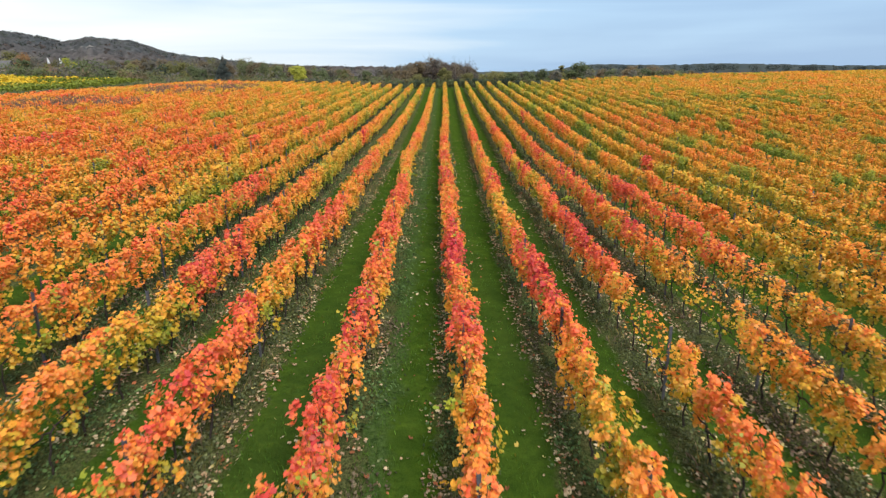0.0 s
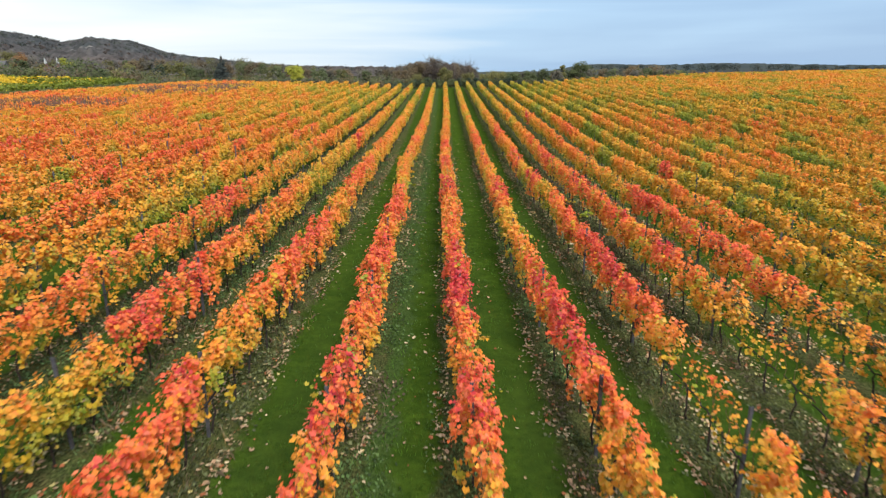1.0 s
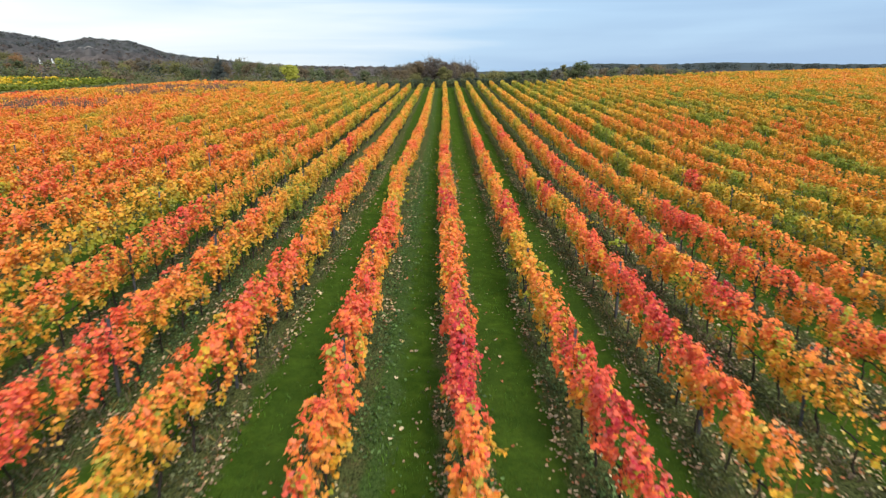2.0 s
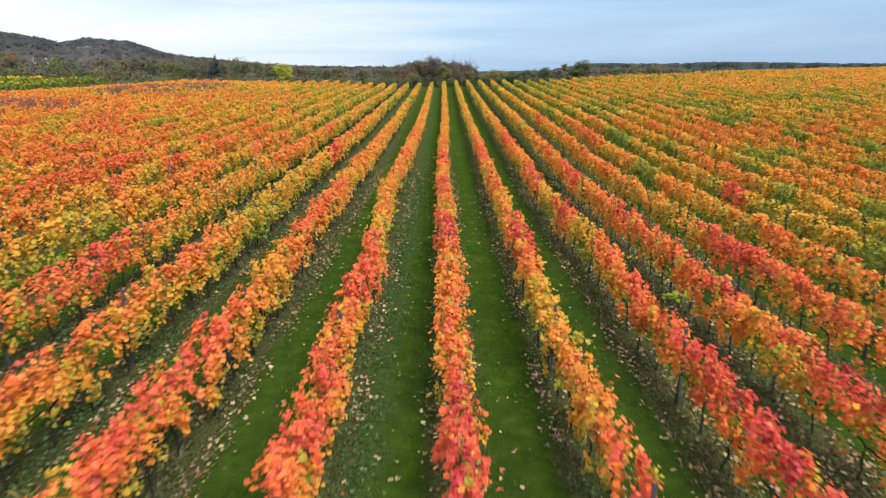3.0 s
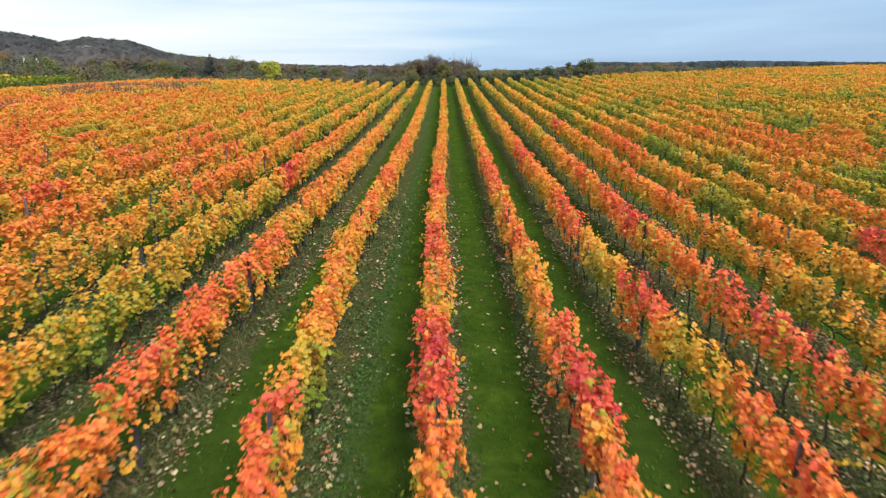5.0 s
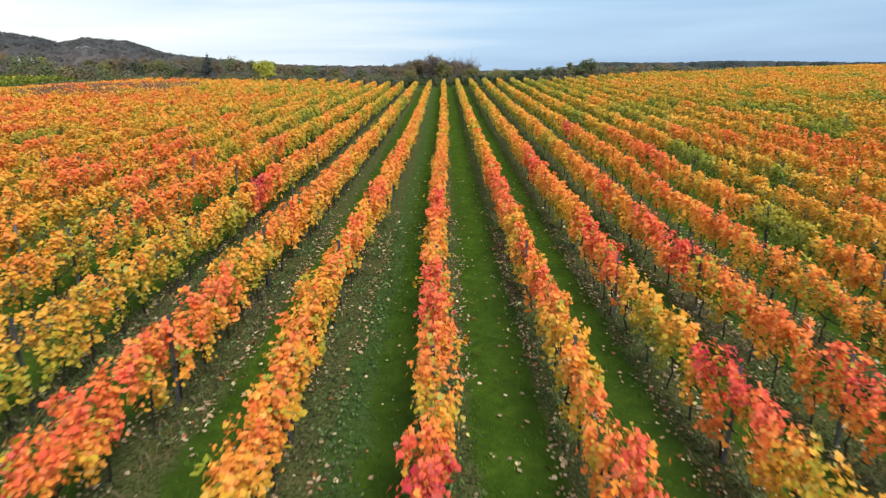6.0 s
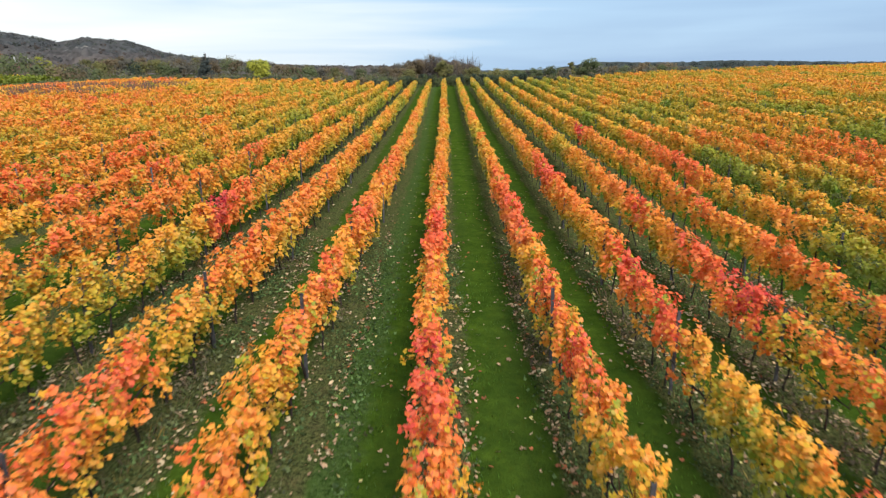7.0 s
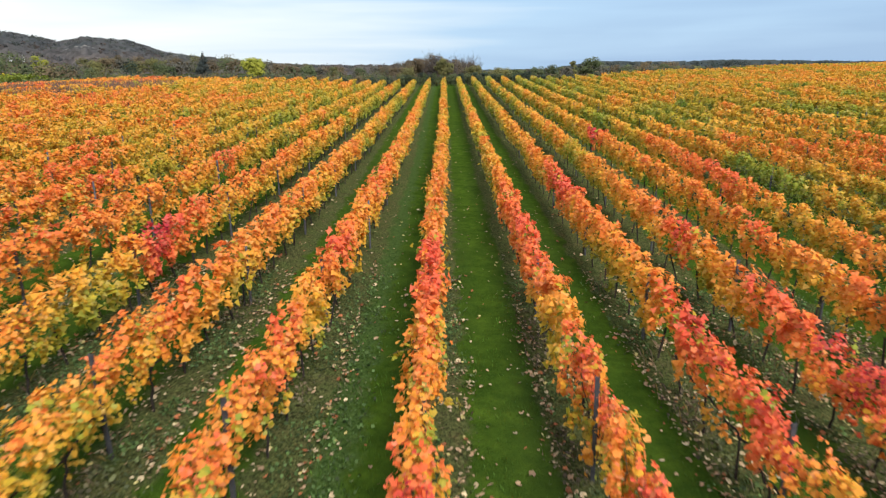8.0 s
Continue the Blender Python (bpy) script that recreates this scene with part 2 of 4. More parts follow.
    # rough olive land round the vineyard
    far = maths(n, l, "MAXIMUM", maths(n, l, "GREATER_THAN", sep.outputs["Y"], 210.0), maths(n, l, "LESS_THAN", sep.outputs["X"], ROW0 + PITCH * FIELD_L - 1))
    c = mix_rgb(n, l, far, c, mix_rgb(n, l, g1, (0.030, 0.040, 0.014), (0.060, 0.064, 0.024)))
    bs.inputs["Roughness"].default_value = 0.95
    bs.inputs["Specular IOR Level"].default_value = 0.0
    l.new(c, bs.inputs["Base Color"])
    bp = n.new("ShaderNodeBump")
    bp.inputs["Strength"].default_value, bp.inputs["Distance"].default_value = 0.7, 0.05
    l.new(maths(n, l, "ADD", g2, maths(n, l, "MULTIPLY", g3, 0.6)), bp.inputs["Height"])
    l.new(bp.outputs[0], bs.inputs["Normal"])
    l.new(bs.outputs[0], out.inputs[0])
    return m


M_GROUND = ground_material()


# ---------------------------------------------------------------- mesh helpers
def mesh_from(name, verts, faces, mat, tint=None, smooth=False):
    """A mesh from arrays: faces is (n, k), tint one colour a vertex."""
    verts, faces = np.asarray(verts, np.float32), np.asarray(faces, np.int32)
    me = bpy.data.meshes.new(name)
    k = faces.shape[1]
    me.vertices.add(len(verts))
    me.vertices.foreach_set("co", verts.ravel())
    me.loops.add(faces.size)
    me.loops.foreach_set("vertex_index", faces.ravel())
    me.polygons.add(len(faces))
    me.polygons.foreach_set("loop_start", np.arange(0, faces.size, k, dtype=np.int32))
    if smooth:
        me.polygons.foreach_set("use_smooth", np.ones(len(faces), bool))
    if tint is not None:
        a = me.attributes.new("tint", "FLOAT_COLOR", "POINT")
        rgba = np.ones((len(verts), 4), np.float32)
        rgba[:, :3] = tint
        a.data.foreach_set("color", rgba.ravel())
    me.update(calc_edges=True)
    me.materials.append(mat)
    return me


def child(name, me, parent, label=""):
    ob = new(name, me)
    ob.parent = parent
    if label:
        tagged(ob, label)
    return ob


def part(name, bm, mat, parent, label=""):
    me = bpy.data.meshes.new(name)
    bm.to_mesh(me)
    bm.free()
    me.materials.append(mat)
    return child(name, me, parent, label)


def thing(name, at, label, category, group=""):
    ob = new(name)
    ob.empty_display_size = 0.2
    ob.location = at
    return tagged(ob, label, category, group)


def tube(points, radii, sides=6):
    """Vertices and quads of a tapered tube along a crooked line."""
    pts, rad = np.asarray(points, float), np.asarray(radii, float)
    d = np.gradient(pts, axis=0)
    d /= np.linalg.norm(d, axis=1)[:, None] + 1e-9
    ref = np.where(np.abs(d[:, 2:3]) < 0.9, np.array([[0, 0, 1.0]]), np.array([[1.0, 0, 0]]))
    a = np.cross(d, ref)
    a /= np.linalg.norm(a, axis=1)[:, None] + 1e-9
    b = np.cross(d, a)
    th = np.linspace(0, 2 * np.pi, sides, endpoint=False)
    v = pts[:, None] + rad[:, None, None] * (np.cos(th)[None, :, None] * a[:, None] + np.sin(th)[None, :, None] * b[:, None])
    f = []
    for i in range(len(pts) - 1):
        for j in range(sides):
            k = (j + 1) % sides
            f.append((i * sides + j, i * sides + k, (i + 1) * sides + k, (i + 1) * sides + j))
    n = len(pts) * sides
    top = (len(pts) - 1) * sides
    for j in range(1, sides - 1, 2):
        f.append((top, top + j, top + j + 1, top + (j + 2) % sides))
    return v.reshape(-1, 3), np.array(f), n


def tubes(specs):
    vs, fs, k = [], [], 0
    for p, r, s in specs:
        v, f, n = tube(p, r, s)
        vs.append(v)
        fs.append(f + k)
        k += n
    return np.concatenate(vs), np.concatenate(fs)


# lobed vine leaf: a hub and a ring of points, tip at +y
_ang = np.radians([-138, -72, 0, 68, 140])
_rad = np.array([0.50, 0.58, 0.64, 0.55, 0.52])
LEAF = np.concatenate([[[0, -0.14, 0]], np.stack([np.sin(_ang) * _rad, np.cos(_ang) * _rad, -0.18 * np.abs(np.sin(_ang)) * _rad], 1)])
LEAF_F = np.array([(0, i, i + 1) for i in range(1, 5)])
SIMPLE = np.array([[-0.40, -0.40, -0.06], [0.44, -0.34, -0.10], [0.34, 0.46, -0.03], [-0.36, 0.40, -0.12]])
SIMPLE_F = np.array([(0, 1, 2, 3)])


def turn_to(normals, spins):
    """Frames whose z is the normal, turned about it."""
    n = normals / (np.linalg.norm(normals, axis=1)[:, None] + 1e-9)
    ref = np.where(np.abs(n[:, 2:3]) < 0.95, np.array([[0, 0, 1.0]]), np.array([[0, 1.0, 0]]))
    a = np.cross(ref, n)
    a /= np.linalg.norm(a, axis=1)[:, None] + 1e-9
    b = np.cross(n, a)
    c, s = np.cos(spins)[:, None], np.sin(spins)[:, None]
    return a * c + b * s, -a * s + b * c, n


def leaves(shape, faces, at, normals, spins, sizes):
    a, b, n = turn_to(normals, spins)
    v = at[:, None] + sizes[:, None, None] * (shape[None, :, 0:1] * a[:, None] + shape[None, :, 1:2] * b[:, None] + shape[None, :, 2:3] * n[:, None])
    f = faces[None] + (np.arange(len(at)) * len(shape))[:, None, None]
    return v.reshape(-1, 3), f.reshape(-1, faces.shape[1])


# ---------------------------------------------------------------- ground
def ground_axis(near, step, reach):
    a = list(np.arange(-near, near + 0.1, step))
    s, v = step, near
    while v < reach:
        s *= 1.35
        v += s
        a.append(v)
        a.insert(0, -v)
    return np.array(a)


gx, gy = ground_axis(180, 3.0, 4800), ground_axis(180, 3.0, 4800) + 40
GX, GY = np.meshgrid(gx, gy)
gz = land(GX, GY)
gv = np.stack([GX, GY, gz], -1).reshape(-1, 3)
nx, ny = len(gx), len(gy)
ii, jj = np.meshgrid(np.arange(nx - 1), np.arange(ny - 1))
q = (jj * nx + ii).ravel()
ground = new("ground", mesh_from("ground", gv, np.stack([q, q + 1, q + nx + 1, q + nx], 1), M_GROUND, smooth=True))
tagged(ground, "mown green grass alleys with weedy soil strips under vines", "ground", kind="structure")

# ---------------------------------------------------------------- the planting
PALETTE_A = np.array([0.0, 0.2, 0.36, 0.5, 0.66, 0.82, 1.0])
PALETTE = np.array([[0.195, 0.280, 0.030], [0.33, 0.345, 0.032], [0.58, 0.395, 0.032], [0.87, 0.41, 0.044],
                    [0.89, 0.262, 0.046], [0.87, 0.138, 0.062], [0.54, 0.032, 0.055]])
# how far the leaves have turned along the middle rows: metres and ripeness by turns
TURNED = {}
TURNED[-4] = [8.0, .64, 14.0, .62, 20.0, .62, 27.0, .70, 29.0, .80, 32.0, .60, 38.0, .52, 45.0, .48, 47.3, .60, 49.2, .58, 50.1, .66, 52.1, .64, 54.8, .55, 58.0, .55]
TURNED[-3] = [8.0, .58, 12.0, .60, 13.3, .42, 14.2, .38, 15.0, .60, 16.5, .80, 20.0, .78, 22.0, .64, 25.0, .66, 30.0, .66, 32.5, .55, 34.0, .38, 38.0, .38, 41.0, .45, 44.0, .36, 44.9, .42, 46.1, .50, 47.7, .48, 48.7, .25, 50.2, .62, 51.1, .96, 51.5, .95, 52.5, .68, 55.5, .60]
TURNED[-2] = [7.9, .74, 8.5, .70, 9.2, .80, 11.1, .76, 12.3, .78, 13.1, .70, 13.7, .75, 14.0, .95, 14.4, .48, 15.5, .50, 16.5, .60, 22.8, .78, 24.0, .74, 24.8, .80, 26.3, .66, 28.1, .60, 29.1, .50, 30.2, .62, 30.7, .60, 31.7, .72, 33.9, .80, 37.4, .64, 40.8, .72, 42.0, .50, 42.5, .50, 42.9, .55, 43.4, .50, 44.0, .50, 45.4, .60, 47.3, .66, 50.7, .58, 68.4, .52]
TURNED[-1] = [8.1, .80, 10.3, .80, 11.3, .84, 13.8, .82, 14.5, .86, 15.1, .84, 15.8, .72, 16.6, .68, 20.0, .80, 21.2, .74, 22.1, .82, 23.7, .84, 24.4, .80, 25.0, .60, 25.6, .62, 26.2, .80, 27.1, .86, 27.9, .86, 28.8, .80, 31.0, .78, 31.5, .74, 31.9, .80, 32.4, .75, 32.9, .50, 33.5, .28, 34.0, .28, 34.4, .45, 35.2, .60, 38.3, .60, 39.2, .55, 41.2, .56, 42.8, .64, 43.8, .56, 45.9, .62, 46.6, .70, 47.4, .45, 48.3, .45, 49.3, .62, 50.6, .72, 54.9, .50, 57.9, .66, 60.4, .68, 67.2, .60, 85.9, .52]
TURNED[0] = [8.1, .60, 9.5, .64, 10.6, .62, 11.6, .50, 12.4, .70, 13.4, .85, 14.7, .88, 15.3, .68, 16.9, .66, 17.6, .70, 18.1, .92, 23.0, .85, 23.4, .90, 23.9, .74, 24.6, .70, 25.3, .74, 26.9, .70, 27.9, .62, 29.9, .65, 31.2, .58, 31.8, .60, 32.7, .85, 35.0, .90, 35.9, .70, 36.9, .56, 37.4, .64, 38.0, .66, 38.6, .62, 40.1, .80, 42.2, .80, 43.5, .50, 44.6, .60, 45.2, .55, 46.7, .66, 49.0, .72, 50.2, .80, 51.1, .80, 52.6, .55, 56.5, .60, 61.2, .55, 70.3, .60, 86.9, .50]
TURNED[1] = [8.2, .60, 9.4, .55, 10.2, .45, 11.0, .45, 11.9, .60, 13.2, .68, 13.6, .62, 14.1, .70, 14.7, .74, 15.4, .72, 16.1, .86, 17.9, .90, 20.3, .84, 23.2, .62, 25.3, .55, 26.7, .42, 27.7, .38, 28.5, .45, 29.5, .62, 30.9, .74, 31.4, .66, 32.0, .70, 32.6, .84, 34.6, .86, 36.2, .72, 36.7, .75, 37.1, .55, 37.6, .45, 38.1, .60, 38.7, .42, 39.7, .42, 40.3, .48, 41.0, .66, 42.1, .62, 42.4, .72, 42.8, .76, 43.7, .55, 44.1, .72, 46.2, .72, 46.9, .55, 47.7, .50, 48.6, .62, 50.5, .78, 58.9, .66, 62.8, .48, 86.5, .50]
TURNED[2] = [8.6, .62, 10.1, .64, 11.0, .72, 12.1, .64, 13.4, .60, 17.6, .62, 18.6, .66, 19.5, .76, 21.8, .90, 23.2, .80, 25.2, .84, 27.9, .72, 29.1, .80, 30.1, .60, 30.6, .66, 31.1, .78, 31.6, .80, 32.1, .72, 32.8, .72, 33.3, .60, 33.9, .55, 34.8, .35, 35.6, .40, 36.4, .80, 36.8, .85, 37.4, .80, 37.7, .96, 38.4, .97, 38.9, .55, 39.4, .42, 42.1, .45, 42.7, .50, 43.2, .70, 44.3, .76, 45.6, .72, 46.4, .84, 47.9, .84, 48.9, .62, 49.9, .48, 51.2, .55, 56.1, .64, 61.4, .88, 64.3, .60, 72.3, .52]
TURNED[3] = [8.0, .62, 10.0, .68, 12.0, .58, 19.0, .55, 21.0, .58, 23.0, .78, 24.2, .95, 25.0, .74, 26.0, .60, 27.0, .60, 27.8, .55, 28.0, .82, 29.3, .78, 30.6, .74, 31.8, .66, 33.1, .64, 34.8, .82, 37.6, .80, 41.5, .55, 44.3, .72, 45.2, .86, 46.5, .88, 47.2, .70, 47.9, .74, 48.8, .76, 49.8, .56, 51.2, .50, 53.3, .78, 55.9, .60, 59.3, .56]
TURNED[4] = [10.0, .55, 18.0, .52, 21.0, .72, 26.0, .76, 28.0, .66, 29.1, .72, 30.7, .76, 32.2, .84, 34.0, .80, 35.8, .62, 38.4, .42, 41.2, .55, 44.6, .60, 46.8, .60, 47.6, .62, 49.1, .68, 50.5, .48, 51.4, .50, 53.5, .66, 55.1, .64, 57.0, .60, 60.0, .55]
TURNED[5] = [32.9, .64, 34.8, .68, 36.8, .45, 38.6, .52, 41.4, .45, 45.5, .64, 50.6, .45, 52.5, .60, 53.6, .50, 55.2, .42, 57.1, .50, 60.0, .72]
# patches that have dropped most leaves: middle x and y, half widths, share of leaves left
THIN = [(4.8, 14.9, 1.2, 2.3, 0.10), (6.9, 16.9, 1.2, 2.3, 0.10), (9.2, 18.5, 1.0, 1.6, 0.4), (-44, 78, 8, 10, 0.14), (-40, 109, 9, 15, 0.11)]
# patches of one tone along the further rows: row, metres along, half length, ripeness
PATCHES = [(6, 62.3, 3.6, .08), (6, 42.3, 1.2, 1.0), (13, 57, 2.2, .12), (11, 69.5, 2.5, .10), (12, 71, 1.5, .14), (12, 62, 2, .14),
           (8, 67.5, 1.8, .85), (8, 62.6, 1.3, .86), (7, 47, 2, .84), (9, 53.7, 2, .12), (10, 54.5, 1.5, .15), (5, 48.2, 1.8, .16),
           (14, 96, 3, .10), (12, 84, 3, .12), (8, 50.5, 2, .28), (4, 73.5, 1.2, .96), (2, 60.8, 1.2, .90), (9, 45, 2, .80), (16, 64, 3, .78),
           (-7, 40, 3.6, .88), (-7, 32.5, 2.4, .86), (-8, 32.8, 1, .18), (-7, 44.8, 1.8, .88), (-9, 59.6, 2, .80), (-12, 63, 4, .84), (-11, 63, 3, .78),
           (-8, 52.5, 2, .85), (-6, 52.3, 2.4, .85), (-5, 57.5, 1.5, .86), (-5, 47, 2.6, .42), (-7, 65, 2, .80), (-6, 59.3, 2, .85), (-4, 62.4, 1.5, .85),
           (-9, 94, 5, .76), (-8, 94, 4, .72), (-5, 51.4, 1.2, .86), (-9, 38, 3, .78), (-10, 47, 3, .76), (-6, 36, 2, .46)]



def ripeness(row, x, y):
    a = 0.56 - 0.15 * sstep(50, 115, y) * sstep(-45, -15, x) * (1 - 0.8 * sstep(12, 30, x)) - 0.03 * sstep(45, 115, y) - 0.035 * sstep(7, 20, x) + 0.04 * sstep(-5, -18, x)
    amp = 0.85 - 0.22 * sstep(8, 20, x)
    a = a + amp * (0.36 * (vnoise(row * 3.7 + 40, y / 3.2 + 90, 1) - 0.5) + 0.17 * (vnoise(x / 14 + 50, y / 16 + 50, 2) - 0.5) + 0.16 * (vnoise(row * 5.3 + 20, y / 1.3 + 60, 3) - 0.5))
    a = a + 0.13 * (vnoise(row * 0.77 + 31, 0.0 * y + 4.5, 27) - 0.5)
    a = a + 0.07 * sstep(-8, -12, x) * sstep(55, 36, y)
    a = a - 0.34 * sstep(0.74, 0.90, vnoise(row * 2.37 + 70, y / 3.0 + 70, 5)) * (0.45 + 0.55 * sstep(5, 25, x))
    a = a - 0.14 * sstep(0.62, 0.85, vnoise(x / 9 + 70, y / 3.5 + 70, 5)) * sstep(8, 25, x)
    for r, keys in TURNED.items():
        known = 0.5 + 0.98 * (np.interp(y + 0.2, keys[0::2], keys[1::2]) - 0.5) + 0.035 + 0.10 * (vnoise(row * 5.3 + 20, y / 0.9 + 60, 3) - 0.5)
        w = np.where(np.abs(row - r) < 0.5, 0.92 * sstep(72, 60, y) * (sstep(22, 27, y) if r == 5 else 1), 0)
        a = a * (1 - w) + known * w
    for r, my, half, v in PATCHES:
        w = np.where(np.abs(row - r) < 0.5, 0.8 * sstep(1.35, 0.6, np.abs(y - my) / half), 0)
        a = a * (1 - w) + (v if v > 0.9 or v < 0.5 else v - (0.11 if r < 5 else 0.18)) * w
    return np.clip(a, 0.02, 1.0)


def fullness(row, x, y):
    f = 0.95 + 0.6 * (vnoise(row * 2.9 + 11, y / 1.7 + 33, 6) - 0.42)
    for mx, my, rx, ry, v in THIN:
        w = sstep(1.25, 0.7, np.hypot((x - mx) / rx, (y - my) / ry))
        w = w if rx < 2 else w * sstep(0.24, 0.40, vnoise(row * 1.7 + 110, y / 2.2 + 10, 18))
        f = f * (1 - w) + v * w * f
    return np.clip(f, 0.08, 1.15)


def tint_of(a):
    return np.stack([np.interp(a, PALETTE_A, PALETTE[:, k]) for k in range(3)], -1)


VINE_STEP = 1.2
rng = np.random.RandomState(21)
vines = []
for r in range(FIELD_L, FIELD_R + 1):
    x = ROW0 + PITCH * r
    ys = np.arange(-24.0 + 0.4 * rng.rand(), row_end(x), VINE_STEP)
    for y in ys:
        vines.append((r, float(row_x(r, y)) + rng.normal(0, 0.03), y + rng.normal(0, 0.08)))
vines = np.array(vines)
v_row, v_x, v_y = vines.T
v_z = land(v_x, v_y)
v_ripe = ripeness(v_row, v_x, v_y)
v_full = fullness(v_row, v_x, v_y)
is_near = (v_row >= -4) & (v_row <= 4) & (v_y > 5.6) & (v_y < 46.6)
in_view = (np.abs(v_x) < 0.74 * (v_y + 1.5)) & (v_y > 3)
is_mid = ~is_near & in_view & (v_y < 72)
is_far = ~is_near & in_view & (v_y >= 72)
is_rest = ~is_near & ~in_view


def foliage(idx, per, size, shape, faces, r, spread=1.0, mixed=0.065, green=1.0, lift=0.5):
    """Leaves of the vines idx, in world places."""
    n = np.maximum((per * v_full[idx]).astype(int), 3)
    who = np.repeat(idx, n)
    k = len(who)
    # leaves sit in clumps on the ends of shoots
    m = 26
    first = np.repeat(np.arange(len(idx)), n)
    pick = r.randint(0, m, k)
    c_along = ((np.arange(m)[None] + r.rand(len(idx), m)) / m - 0.5) * VINE_STEP
    c_h = r.beta(1.6, 1.0, (len(idx), m))
    c_side = r.normal(0, 0.62, (len(idx), m))
    c_ripe = r.normal(0, 0.7 * mixed, (len(idx), m)) - np.where(r.rand(len(idx), m) < 0.08, 5.0 * mixed * r.rand(len(idx), m), 0)
    c_green = r.rand(len(idx), m) < 0.07
    along = c_along[first, pick] + r.normal(0, 0.085, k)
    h = np.clip(c_h[first, pick] + r.normal(0, 0.10, k), 0, 1.04)
    lump = 0.78 + 0.45 * vnoise(v_row[who] * 9.1 + 200, (v_y[who] + along) / 0.42 + 300, 8)
    top = VINE_H * (0.91 + 0.15 * vnoise(v_row[who] * 4.7 + 100, (v_y[who] + along) / 0.7 + 100, 9))
    z = 0.44 + (top - 0.44) * h
    wide = (0.215 + 0.055 * np.sin(h * np.pi)) * lump * spread
    across = np.clip(c_side[first, pick], -1.2, 1.2) * wide + r.normal(0, 0.036, k)
    stray = r.rand(k) < 0.02
    across = np.where(stray, across * 1.45, across)
    z = np.where(stray & (r.rand(k) < 0.5), z - 0.12 * r.rand(k), z)
    x, y = v_x[who] + across, v_y[who] + along
    at = np.stack([x, y, land(x, y) + z], 1)
    loose = 0.62
    nrm = np.stack([np.sign(across) * (0.25 + np.abs(across) * 2.0) + r.normal(0, loose, k), r.normal(0, loose, k) - 0.2, lift + 0.5 * h + r.normal(0, 0.45, k)], 1)
    down = np.pi + r.normal(0, 0.9, k)
    sizes = size * (0.55 + 0.8 * r.rand(k) ** 1.3)
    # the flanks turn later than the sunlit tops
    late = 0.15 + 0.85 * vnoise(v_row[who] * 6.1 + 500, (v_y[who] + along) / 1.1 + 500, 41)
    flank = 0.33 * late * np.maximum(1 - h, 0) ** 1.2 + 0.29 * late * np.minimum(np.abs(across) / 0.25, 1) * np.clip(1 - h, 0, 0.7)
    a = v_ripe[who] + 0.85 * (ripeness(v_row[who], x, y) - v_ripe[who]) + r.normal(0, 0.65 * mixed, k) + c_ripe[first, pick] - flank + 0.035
    odd = r.rand(k) < 0.05
    a = np.where(odd, a - 5.0 * mixed * r.rand(k), a)
    still = c_green[first, pick] & (r.rand(k) < 0.75 * green)
    a = np.where(still, 0.10 + 0.26 * r.rand(k), a)
    col = tint_of(np.clip(a, 0, 1)) * (0.90 + 0.22 * r.rand(k))[:, None]
    pale = (0.16 * r.rand(k) ** 4)[:, None]
    col = col * (1 - pale) + np.array([[0.85, 0.70, 0.45]]) * pale
    v, f = leaves(shape, faces, at, nrm, down, sizes)
    return v, f, np.repeat(np.clip(col, 0, 0.9), len(shape), 0)


